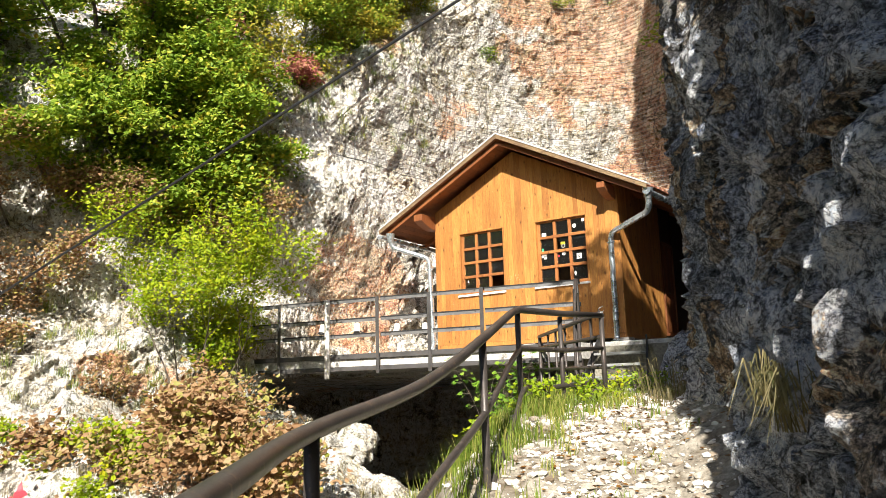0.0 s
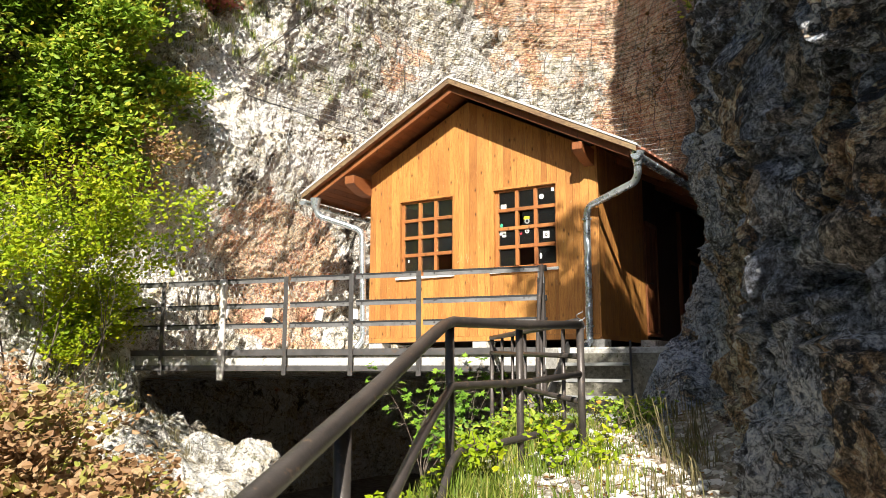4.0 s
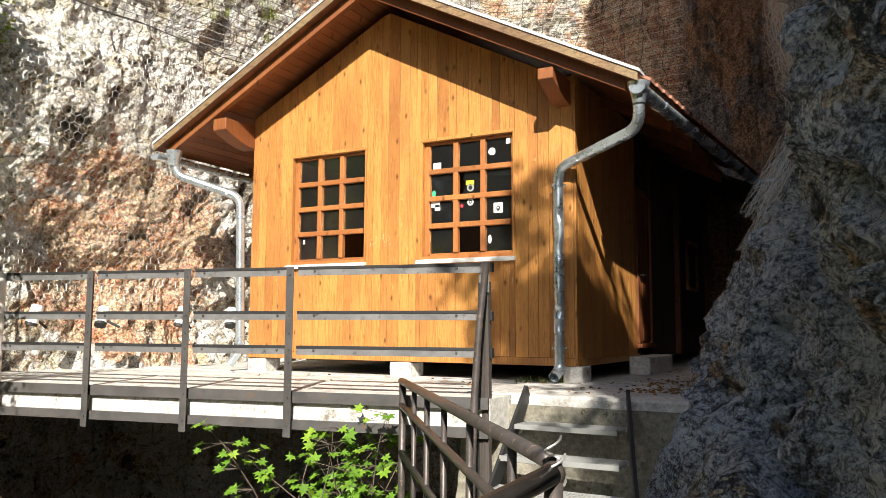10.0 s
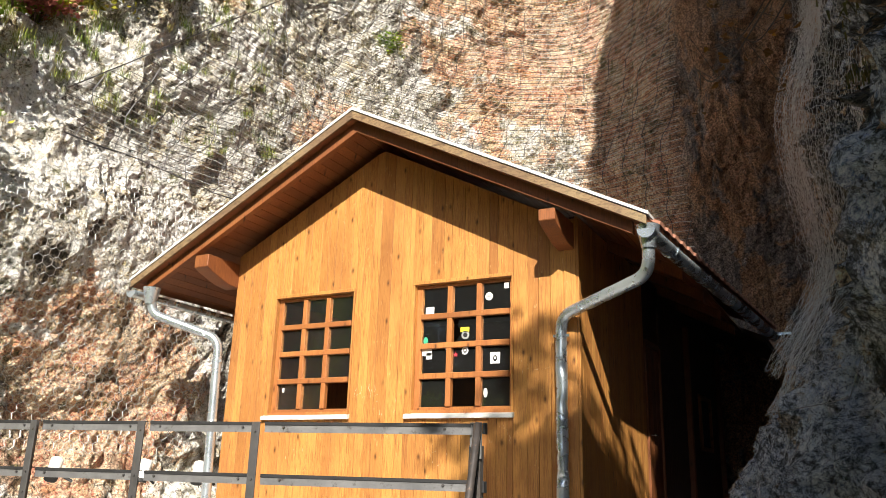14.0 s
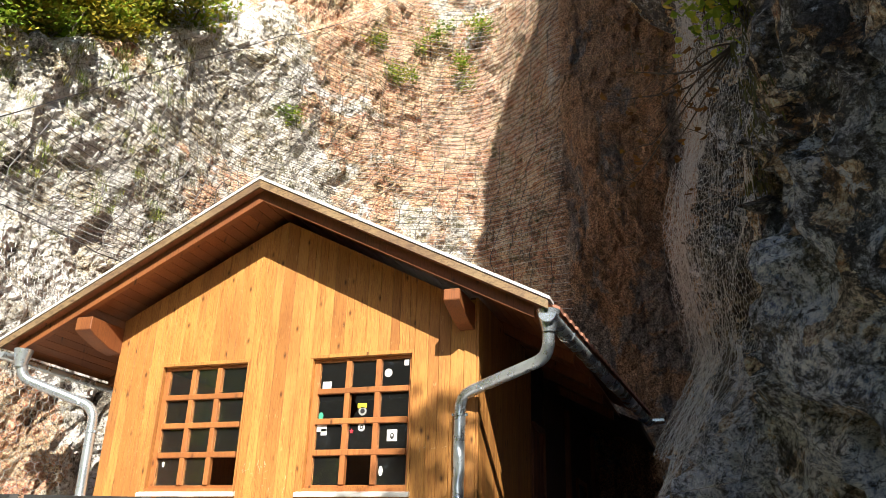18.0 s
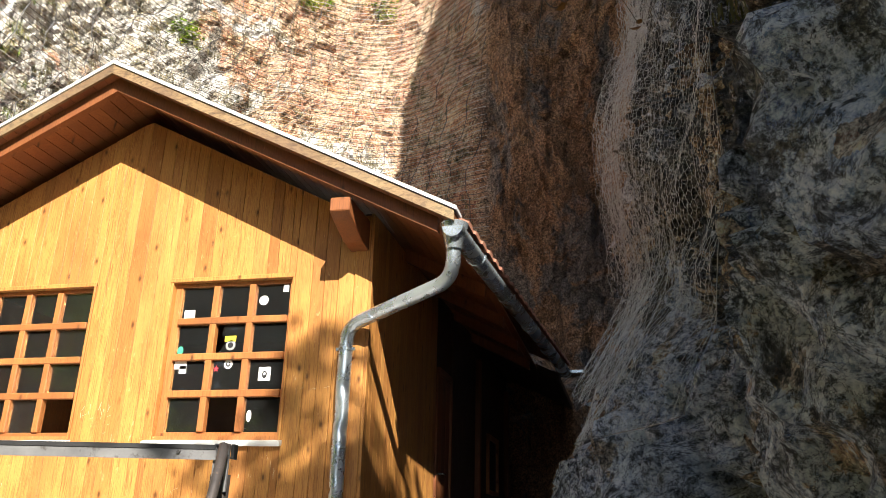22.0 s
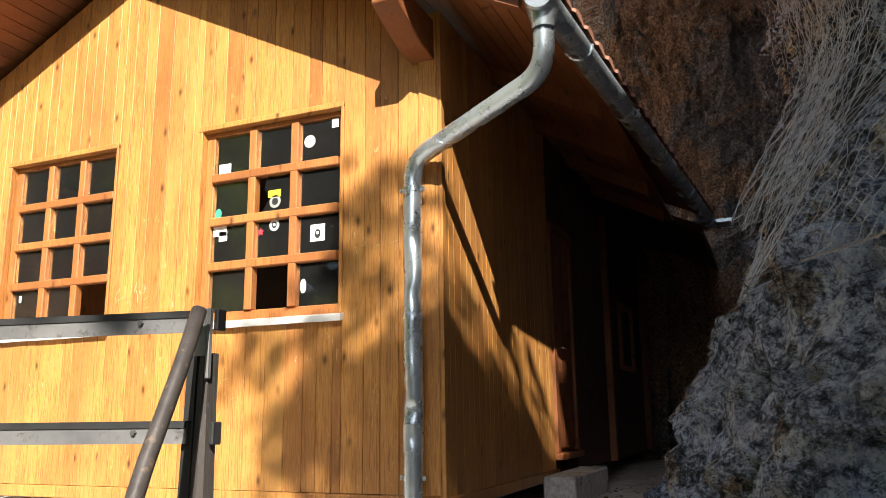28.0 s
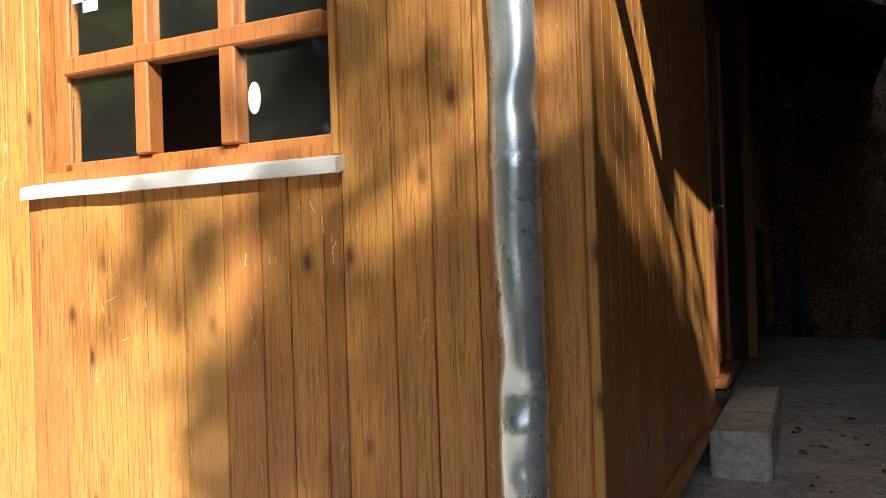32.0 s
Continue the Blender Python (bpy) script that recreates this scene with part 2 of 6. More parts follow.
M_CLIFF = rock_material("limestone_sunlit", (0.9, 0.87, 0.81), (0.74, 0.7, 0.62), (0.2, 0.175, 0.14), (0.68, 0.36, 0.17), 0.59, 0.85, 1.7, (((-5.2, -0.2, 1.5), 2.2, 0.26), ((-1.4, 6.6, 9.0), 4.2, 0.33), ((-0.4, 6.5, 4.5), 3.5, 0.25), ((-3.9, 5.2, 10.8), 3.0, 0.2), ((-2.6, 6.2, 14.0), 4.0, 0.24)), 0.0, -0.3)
M_WHITEROCK = rock_material("white_boulder", (0.78, 0.76, 0.72), (0.66, 0.64, 0.6), (0.2, 0.19, 0.17), (0.5, 0.35, 0.2), 0.8, 0.1, 2.0)
# blue-grey base carries the blue sky light of the shaded side in its colour
M_ROCK = rock_material("limestone_shade_tinted", (0.78, 0.82, 0.88), (0.5, 0.535, 0.61), (0.06, 0.063, 0.072), (0.55, 0.36, 0.18), 0.56, 0.35, 2.2, (((2.6, -5.2, -0.2), 1.4, 0.16), ((2.2, -2.2, 3.2), 1.6, 0.12)), 0.35, None, 0.8, (((4.7, -10.2, 1.0), 1.5), ((5.0, -10.6, 2.3), 1.7), ((4.5, -10.0, -0.2), 0.8), ((1.8, -1.6, 0.8), 1.6), ((1.15, -0.5, 1.1), 1.3), ((2.24, -3.3, 0.3), 1.3), ((1.7, -1.5, -0.1), 1.0), ((3.8, -8.3, -1.1), 1.7), ((3.0, -6.6, -0.8), 1.0)))


def wood_material(name, a, b, dark, rough=0.5, axis=(9, 9, 0.55), knots=True):
    n = Nodes(name, rough)
    grain = n.noise(n.coords(axis, True), 5.5, 7, 0.66, 1.4)
    streak = n.noise(n.coords((axis[0] * 3.2, axis[1] * 3.2, axis[2] * 1.3), True), 6.0, 6, 0.7, 0.6)
    tone = n.noise(n.coords((0.9, 0.9, 0.5), True), 1.3, 5, 0.6)
    oi = n.add("ShaderNodeObjectInfo")
    c = n.ramp(grain, [(0.24, dark), (0.38, b), (0.5, a), (0.62, b), (0.78, dark)])
    c = n.mix(n.ramp(oi.outputs["Random"], [(0.0, (0.0, 0.0, 0.0)), (0.5, (0.1, 0.1, 0.1)), (0.8, (0.34, 0.34, 0.34)), (1.0, (0.62, 0.62, 0.62))]), c, (0.5 * (b[0] + dark[0]), 0.5 * (b[1] + dark[1]), 0.5 * (b[2] + dark[2])))
    c = n.mix(n.ramp(streak, [(0.52, (0, 0, 0)), (0.62, (0.72, 0.72, 0.72))]), c, dark)
    c = n.mix(n.ramp(tone, [(0.5, (0, 0, 0)), (0.68, (0.45, 0.45, 0.45))]), c, dark)
    rosy = n.noise(n.coords((3.0, 3.0, 0.5)), 1.0, 6, 0.65)
    c = n.mix(n.ramp(rosy, [(0.48, (0, 0, 0)), (0.6, (0.42, 0.42, 0.42))]), c, (0.5 * a[0] + 0.3 * dark[0], 0.42 * a[1] + 0.3 * dark[1], 0.5 * a[2] + 0.3 * dark[2]))
    c = n.mix(n.ramp(tone, [(0.3, (0.35, 0.35, 0.35)), (0.46, (0, 0, 0))]), c, (min(1, a[0] * 1.3), min(1, a[1] * 1.55), min(1, a[2] * 1.7)))
    if knots:
        knot = n.add("ShaderNodeTexVoronoi", Scale=1.0)
        knot.voronoi_dimensions = "2D"
        split = n.add("ShaderNodeSeparateXYZ")
        n.link(n.coords((5.5, 5.5, 2.6), True), split.inputs[0])
        along = n.add("ShaderNodeMath")
        n.link(split.outputs["X"], along.inputs[0])
        n.link(split.outputs["Y"], along.inputs[1])
        flat = n.add("ShaderNodeCombineXYZ")
        n.link(along.outputs[0], flat.inputs["X"])
        n.link(split.outputs["Z"], flat.inputs["Y"])
        n.link(flat.outputs[0], knot.inputs["Vector"])
        some = n.ramp(knot.outputs["Color"], [(0.44, (0, 0, 0)), (0.6, (1, 1, 1))])
        eye = n.ramp(knot.outputs["Distance"], [(0.03, (0.8, 0.8, 0.8)), (0.06, (0.42, 0.42, 0.42)), (0.12, (0, 0, 0))])
        c = n.mix(n.mix(1.0, eye, some, "MULTIPLY"), c, (dark[0] * 0.3, dark[1] * 0.24, dark[2] * 0.24))
        scuff = n.noise(n.coords((4, 4, 1.2), True), 9.0, 4, 0.75, 1.5)
        c = n.mix(n.ramp(scuff, [(0.62, (0, 0, 0)), (0.68, (0.42, 0.42, 0.42))]), c, (min(1, a[0] * 1.35), min(1, a[1] * 1.8), min(1, a[2] * 3)))
    n.color(c)
    n.rough(grain, rough - 0.1, rough + 0.15)
    n.bump(grain, 0.15, 0.004)
    n.bump(streak, 0.12, 0.002)
    return n.mat


M_PLANK = wood_material("varnished_larch", (0.56, 0.274, 0.07), (0.44, 0.188, 0.049), (0.16, 0.051, 0.018), 0.42)
M_BEAM = wood_material("stained_beam", (0.3, 0.1, 0.028), (0.22, 0.07, 0.02), (0.09, 0.03, 0.011), 0.55)
M_FASCIA = wood_material("weathered_fascia", (0.3, 0.2, 0.1), (0.15, 0.088, 0.042), (0.04, 0.025, 0.016), 0.7, (0.9, 9, 5), False)
M_OLDWOOD = wood_material("grey_weathered_post", (0.085, 0.072, 0.06), (0.05, 0.043, 0.038), (0.02, 0.018, 0.016), 0.8)


def plain_material(name, a, b, rough, metal=0.0, scale=6.0, bumps=0.15, spots=None, speck=0.0):
    n = Nodes(name, rough, metal)
    v = n.coords()
    f = n.noise(v, scale, 7, 0.65)
    c = n.ramp(f, [(0.32, a), (0.68, b)])
    if spots:
        c = n.mix(n.ramp(n.noise(v, scale * 2.7, 5, 0.7), [(0.58, (0, 0, 0)), (0.68, (1, 1, 1))]), c, spots)
    if speck:
        c = n.mix(0.8, c, n.ramp(n.noise(v, speck, 6, 0.75), [(0.3, (0.2, 0.2, 0.2)), (0.7, (0.8, 0.8, 0.8))]), "OVERLAY")
    n.color(c)
    n.rough(f, max(0.05, rough - 0.12), min(1, rough + 0.12))
    if bumps:
        n.bump(n.noise(v, scale * 9, 6, 0.7), bumps, 0.006)
    return n.mat


M_CONCRETE = plain_material("weathered_concrete", (0.42, 0.41, 0.385), (0.66, 0.645, 0.61), 0.9, 0, 2.2, 0.9, (0.2, 0.18, 0.15), 21.0)
M_STEEL = plain_material("dark_painted_steel", (0.07, 0.068, 0.068), (0.12, 0.115, 0.115), 0.5, 0.3, 5.0, 0.1, (0.14, 0.1, 0.075))
M_PIPE = plain_material("brown_grey_rail_pipe", (0.055, 0.049, 0.046), (0.1, 0.086, 0.079), 0.42, 0.35, 9.0, 0.2, (0.2, 0.14, 0.1))
# blue in the zinc's base colour stands for sky reflected in it
M_ZINC = plain_material("galvanised_zinc", (0.5, 0.57, 0.63), (0.68, 0.76, 0.82), 0.27, 0.75, 4.0, 0.0)
M_SILL = plain_material("bright_sheet_metal", (0.66, 0.66, 0.64), (0.78, 0.78, 0.76), 0.45, 0.15, 7.0, 0.1)
M_GROUND = plain_material("gravelly_soil", (0.14, 0.11, 0.075), (0.42, 0.39, 0.33), 0.95, 0, 7.0, 1.0, (0.07, 0.055, 0.03), 30.0)
stone = Nodes("pale_gravel", 0.9)
stone_geo = stone.add("ShaderNodeNewGeometry")
stone_tone = stone.ramp(stone_geo.outputs["Random Per Island"], [(0.0, (0.2, 0.14, 0.09)), (0.2, (0.42, 0.37, 0.3)), (0.55, (0.62, 0.59, 0.53)), (1.0, (0.8, 0.78, 0.73))])
stone_grain = stone.noise(stone.coords(), 45, 6, 0.7)
stone.color(stone.mix(0.6, stone_tone, stone.ramp(stone_grain, [(0.3, (0.25, 0.25, 0.25)), (0.7, (0.75, 0.75, 0.75))]), "OVERLAY"))
stone.bump(stone_grain, 0.7, 0.01)
M_STONE = stone.mat
M_MOSSY = plain_material("mossy_old_concrete", (0.1, 0.095, 0.07), (0.3, 0.28, 0.23), 0.95, 0, 5.0, 1.0, (0.06, 0.065, 0.025), 24.0)
M_WIRE = plain_material("pale_zinc_wire", (0.45, 0.45, 0.44), (0.64, 0.64, 0.62), 0.45, 0.2, 5.0, 0.0)
M_TILE = plain_material("clay_tile", (0.24, 0.1, 0.06), (0.36, 0.16, 0.1), 0.75, 0, 7.0, 0.3)
# near-black brown for the hut's inside, wall backing and painted-on shade
M_DARK = plain_material("dark_inner_and_shade_wood", (0.05, 0.025, 0.015), (0.09, 0.045, 0.025), 0.7, 0, 3.0, 0.1)
M_GALV = plain_material("galvanised_wire", (0.42, 0.43, 0.43), (0.58, 0.59, 0.58), 0.45, 0.6, 5.0, 0.0)


# ---- mesh helpers ----
def link_mesh(name, bm, material, parent=None, smooth=False):
    me = bpy.data.meshes.new(name)
    bm.normal_update()
    bm.to_mesh(me)
    bm.free()
    me.materials.append(material)
    if smooth:
        me.polygons.foreach_set("use_smooth", [True] * len(me.polygons))
    ob = new(name, me)
    if parent:
        ob.parent = parent
    return ob


def part(name, bm, material, parent, label="", smooth=False):
    ob = link_mesh(name, bm, material, parent, smooth)
    if label:
        ob["label"] = label
    return ob


def thing(name, label, category, group="", at=(0, 0, 0)):
    ob = new(name)
    ob.empty_display_size = 0.2
    ob.location = at
    return tagged(ob, label, category, group)


def box(bm, lo, hi, bevel=0.0):
    r = bmesh.ops.create_cube(bm, size=1.0)
    for v in r["verts"]:
        v.co = Vector([lo[k] + (v.co[k] + 0.5) * (hi[k] - lo[k]) for k in range(3)])
    if bevel:
        edges = list({e for v in r["verts"] for e in v.link_edges})
        bmesh.ops.bevel(bm, geom=edges, offset=bevel, segments=1, affect="EDGES")
    return bm


def beam(bm, a, b, w, h, up=(0, 0, 1), bevel=0.0):
    """A bar of section w x h from a to b."""
    a, b = Vector(a), Vector(b)
    d = (b - a).normalized()
    side = d.cross(Vector(up)).normalized()
    top = side.cross(d)
    r = bmesh.ops.create_cube(bm, size=1.0)
    for v in r["verts"]:
        c = v.co
        v.co = (a if c.y < 0 else b) + side * c.x * w + top * c.z * h
    if bevel:
        edges = list({e for v in r["verts"] for e in v.link_edges})
        bmesh.ops.bevel(bm, geom=edges, offset=bevel, segments=1, affect="EDGES")
    return bm


def tube(bm, pts, radius, sides=10, caps=True, wobble=None):
    """A round tube along pts; radius may be a list."""
    pts = [Vector(p) for p in pts]
    rings = []
    up = Vector((0, 0, 1))
    last = None
    for i, p in enumerate(pts):
        d = (pts[min(i + 1, len(pts) - 1)] - pts[max(i - 1, 0)]).normalized()
        if last is None:
            last = d.cross(up if abs(d.z) < 0.95 else Vector((0, 1, 0))).normalized()
        u = (last - d * last.dot(d)).normalized()
        last = u
        w = d.cross(u)
        r = radius[i] if isinstance(radius, (list, tuple)) else radius
        ring = []
        for k in range(sides):
            a = 2 * math.pi * k / sides
            rr = r * (wobble(i, a) if wobble else 1.0)
            ring.append(bm.verts.new(p + (u * math.cos(a) + w * math.sin(a)) * rr))
        rings.append(ring)
    for a, b in zip(rings, rings[1:]):
        for k in range(sides):
            bm.faces.new((a[k], a[(k + 1) % sides], b[(k + 1) % sides], b[k]))
    if caps:
        bm.faces.new(rings[0][::-1])
        bm.faces.new(rings[-1])
    return bm


def curve_pts(pts, n=6):
    """Catmull-Rom through pts."""
    p = [Vector(q) for q in pts]
    p = [p[0] * 2 - p[1]] + p + [p[-1] * 2 - p[-2]]
    out = []
    for i in range(1, len(p) - 2):
        for k in range(n):
            t = k / n
            a, b, c, d = p[i - 1:i + 3]
            out.append(0.5 * ((2 * b) + (c - a) * t + (2 * a - 5 * b + 4 * c - d) * t * t + (3 * b - a - 3 * c + d) * t ** 3))
    out.append(p[-2])
    return out


def grid_mesh(name, co, nu, nv, material, smooth=True, parent=None):
    """A sheet from nu x nv points."""
    me = bpy.data.meshes.new(name)
    idx = np.arange(nu * nv).reshape(nu, nv)
    quads = np.stack([idx[:-1, :-1], idx[1:, :-1], idx[1:, 1:], idx[:-1, 1:]], -1).reshape(-1, 4)
    me.vertices.add(nu * nv)
    me.vertices.foreach_set("co", np.asarray(co, dtype=np.float32).ravel())
    me.loops.add(quads.size)
    me.loops.foreach_set("vertex_index", quads.ravel().astype(np.int32))
    me.polygons.add(len(quads))
    me.polygons.foreach_set("loop_start", np.arange(0, quads.size, 4, dtype=np.int32))
    me.polygons.foreach_set("loop_total", np.full(len(quads), 4, dtype=np.int32))
    me.polygons.foreach_set("use_smooth", np.full(len(quads), smooth))
    me.update(calc_edges=True)
    me.materials.append(material)
    ob = new(name, me)
    if parent:
        ob.parent = parent
    return ob


# ---- terrain and cliffs ----
def fractal(p, scale, octaves=5, seed=0.0):
    return noise.fractal(Vector((p[0] * scale + seed, p[1] * scale - seed * 0.7, p[2] * scale + seed * 1.3)), 0.9, 2.1, octaves)


def facets(p, scale, seed):
    d, q = noise.voronoi(Vector((p[0] * scale + seed, p[1] * scale, p[2] * scale * 0.7 - seed)))
    c = q[0]
    k = math.sin(c.x * 12.9898 + c.y * 78.233 + c.z * 37.7) * 43758.5453
    return (k - math.floor(k)) - 0.5, d[1] - d[0]


def planes(p, scale, seed):
    """Tilted flat faces, one to each cell, in metres for a slope of one."""
    q = Vector((p[0] * scale + seed, p[1] * scale, p[2] * scale * 0.75 - seed))
    near = noise.voronoi(q)[1][0]
    k = near.x * 12.9898 + near.y * 78.233 + near.z * 37.719
    tilt = Vector((math.sin(k * 91.7), math.sin(k * 53.3 + 1.0), math.sin(k * 71.9 + 2.0)))
    return (q - near).dot(tilt) / scale


def arc(poly, step):
    """Points every step metres along a polyline, smoothed."""
    pts = [Vector((x, y, 0)) for x, y in poly]
    fine = curve_pts(pts, 12)
    out, left = [fine[0]], step
    for a, b in zip(fine, fine[1:]):
        seg = (b - a).length
        pos = 0.0
        while seg - pos >= left:
            pos += left
            out.append(a + (b - a) * (pos / seg))
            left = step
        left -= seg - pos
    return out


def smoothstep(a, b, x):
    t = min(1.0, max(0.0, (x - a) / (b - a)))
    return t * t * (3 - 2 * t)


class Cliff:
    """A rock face over a plan line; lean(z, p) moves it along its outward normal."""

    def __init__(self, poly, step, lean, seed, rough, big, chunk, crevice):
        self.line, self.step, self.lean, self.seed = arc(poly, step), step, lean, seed
        self.rough, self.big, self.chunk, self.crevice = rough, big, chunk, crevice

    def at(self, i, z, detail=True, out=0.0):
        line = self.line
        i = min(max(i, 0), len(line) - 1)
        p = line[i]
        w = max(1, int(0.33 / self.step))
        d = (line[min(i + w, len(line) - 1)] - line[max(i - w, 0)]).normalized()
        q = (p.x, p.y, z)
        seed = self.seed
        off = self.lean(z, p) + self.big * fractal(q, 0.35, 3, seed) + out
        f1, e1 = facets(q, 0.8, seed)
        off += self.chunk * 0.34 * f1 * smoothstep(0.0, 0.28, e1)
        dz = 0.0
        if detail:
            ridge = 1 - abs(fractal(q, 1.15, 4, seed + 31))
            bent = Vector(q) + 0.22 * noise.noise_vector(Vector(q) * 1.4)
            f3, e3 = facets(bent, 7.5, seed + 8)
            flat = 0.16 * planes(bent, 1.35, seed + 5) + 0.24 * planes(bent, 3.4, seed + 25) + 0.3 * planes(bent, 8.0, seed + 45)
            off += self.rough * (flat + 0.05 * f3 * smoothstep(0, 0.15, e3) + 0.05 * (ridge - 0.75) + 0.03 * fractal(q, 3.4, 3, seed + 9) + 0.016 * fractal(q, 13.0, 2, seed + 3))
            open_here = smoothstep(-0.15, 0.3, fractal(q, 0.55, 2, seed + 17))
            for scale, deep, wide in ((1.25, 0.22, 0.1), (3.6, 0.09, 0.12)):
                off -= self.crevice * deep * open_here * (1 - smoothstep(0.0, wide, facets(bent, scale, seed + 13)[1]))
            dz = self.rough * 0.06 * fractal(q, 1.7, 2, seed + 20)
        r = p + Vector((d.y, -d.x, 0)) * off
        return (r.x, r.y, z + dz)

    def mesh(self, name, zs, material):
        co = np.array([[self.at(i, z) for z in zs] for i in range(len(self.line))], dtype=np.float32)
        return grid_mesh(name, co, len(self.line), len(zs), material, False)

    def index(self, x, y):
        return min(range(len(self.line)), key=lambda i: (self.line[i].x - x) ** 2 + (self.line[i].y - y) ** 2)


def heights(*spans):
    out = []
    for lo, hi, step in spans:
        out += list(np.arange(lo, hi - 1e-6, step))
    return out + [spans[-1][1]]


PATH_LINE = [(8.0, -19, -2.8), (4.9, -12.8, -2.25), (3.5, -9.9, -1.76), (3.05, -8.7, -1.66), (2.55, -7.7, -1.25), (2.25, -6.7, -0.99), (1.95, -5.6, -0.9), (1.65, -4.3, -0.86), (1.1, -3.1, -0.82), (0.5, -2.0, -0.8), (0.3, -0.5, -0.8)]


def ground_height(x, y):
    best = None
    for a, b in zip(PATH_LINE, PATH_LINE[1:]):
        dx, dy = b[0] - a[0], b[1] - a[1]
        t = ((x - a[0]) * dx + (y - a[1]) * dy) / (dx * dx + dy * dy)
        t = min(1, max(0, t))
        px, py = a[0] + t * dx, a[1] + t * dy
        d2 = (x - px) ** 2 + (y - py) ** 2
        if best is None or d2 < best[0]:
            side = dx * (y - py) - dy * (x - px)
            best = (d2, side, a[2] + t * (b[2] - a[2]))
    d = math.sqrt(best[0])
    z = best[2]
    if best[1] > 0:
        z -= 0.9 * max(0, d - 0.75) + 0.5 * max(0, d - 2.2)
        z = max(z, -9.0)
    else:
        z += 0.55 * max(0, d - 0.55)
        z = min(z, 1.5)
    q = (x, y, 0)
    return z + 0.05 * fractal(q, 1.6, 4, 2) + 0.02 * fractal(q, 6, 3, 4)


def build_ground():
    xs = np.concatenate([np.arange(-9, 7.01, 0.08), np.arange(7.5, 18, 0.5)])
    ys = np.concatenate([np.arange(-22, -17, 0.5), np.arange(-17, 1.0, 0.08)])
    co = np.array([[(x, y, ground_height(x, y)) for y in ys] for x in xs])
    return tagged(grid_mesh("ground", co, len(xs), len(ys), M_GROUND), "steep gravelly slope with dry grass along a footpath", "ground", "", "structure")


build_ground()


def back_lean(z, p):
    west = smoothstep(-4.9, -5.6, p.x)
    edge = 5.6 + 0.85 * max(0.0, p.y + 1.5)
    recede = -0.1 * max(0, z - 2.5) - 1.5 * max(0, z - edge) * smoothstep(4.6, 2.4, p.y)
    hollow = -0.45 * smoothstep(0.0, 1.0, 1 - abs(z - 1.7) / 1.9) * west * smoothstep(-3.6, -1.5, p.y)
    foot = 0.62 * max(0, 0.9 - z) * smoothstep(-1.8, -3.4, p.y)
    foot += 0.15 * max(0, min(3.0, -0.2 - z)) * smoothstep(-3.6, -1.5, p.y) * west
    foot -= 5.5 * smoothstep(-0.3, -0.55, z) * smoothstep(-2.7, -1.6, p.y)
    over = 1.7 * smoothstep(2.5, 8.0, z) * smoothstep(-2.4, 0.5, p.x)
    return recede + hollow + foot + over


def side_lean(z, p):
    near = smoothstep(-4.0, -1.2, p.y)
    slope = -0.4 * max(0, min(z, 2.2)) * near
    upper = (-0.55 + 0.25 * near) * smoothstep(3.2, 4.8, z) + (-0.55 * smoothstep(6.5, 9.0, z) - 1.6 * smoothstep(9.0, 13.0, z)) * smoothstep(-7.0, -4.5, p.y)
    upper -= 0.05 * smoothstep(-1.2, 0.3, z) * (1 - 1.5 * smoothstep(1.5, 3.0, z)) * smoothstep(-8.4, -9.6, p.y)
    foot = 0.55 * smoothstep(0.3, -1.4, z - (-0.9 + 0.16 * min(0, p.y + 5))) * (1 - near)
    upper -= (0.75 * smoothstep(4.4, 5.6, z) + 4.5 * smoothstep(9.5, 15.0, z)) * smoothstep(-1.2, -3.0, p.y)
    bulge = 0.14 * smoothstep(0.5, 1.1, z) * smoothstep(3.0, 2.2, z) * smoothstep(-4.6, -3.8, p.y) * smoothstep(-1.8, -2.6, p.y)
    # unseen overhang shaped to throw the shadow edge on the back cliff
    shadow_brow = smoothstep(-0.9, 0.3, p.y) * smoothstep(8.3, 10.3, z)
    high = -0.05 - 0.16 * max(0, z - 10.5) - 0.12 * max(0, z - 13.3)
    return (slope + upper + foot + bulge) * (1 - shadow_brow) + high * shadow_brow


BACK = Cliff([(-17, -22), (-10.5, -10), (-7.6, -5.5), (-6.1, -2.6), (-5.5, -0.4), (-5.3, 1.2), (-4.7, 4.0), (-2.6, 6.4), (-0.4, 7.0), (2.0, 6.7), (5.0, 6.0)], 0.06, back_lean, 3.0, 0.85, 0.32, 0.85, 0.45)
tagged(BACK.mesh("wall_back_cliff", heights((-9, -2, 0.3), (-2, 9.5, 0.065), (9.5, 15, 0.09), (15, 20, 0.3)), M_CLIFF), "sunlit pale limestone cliff with orange stains behind the hut", "cliff", "", "structure")
SIDE = Cliff([(1.6, 8.2), (1.08, 5.0), (1.0, 2.5), (1.04, 0.3), (1.3, -1.0), (1.95, -2.4), (2.3, -3.6), (2.75, -5.2), (3.2, -6.7), (4.05, -8.6), (4.5, -9.7), (5.25, -11.2), (6.6, -13.8), (10.5, -21)], 0.04, side_lean, 11.0, 1.15, 0.2, 0.6, 1.0)
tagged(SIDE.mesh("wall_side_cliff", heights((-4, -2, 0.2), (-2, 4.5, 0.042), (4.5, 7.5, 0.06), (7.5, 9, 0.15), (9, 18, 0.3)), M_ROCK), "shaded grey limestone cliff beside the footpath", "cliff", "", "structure")

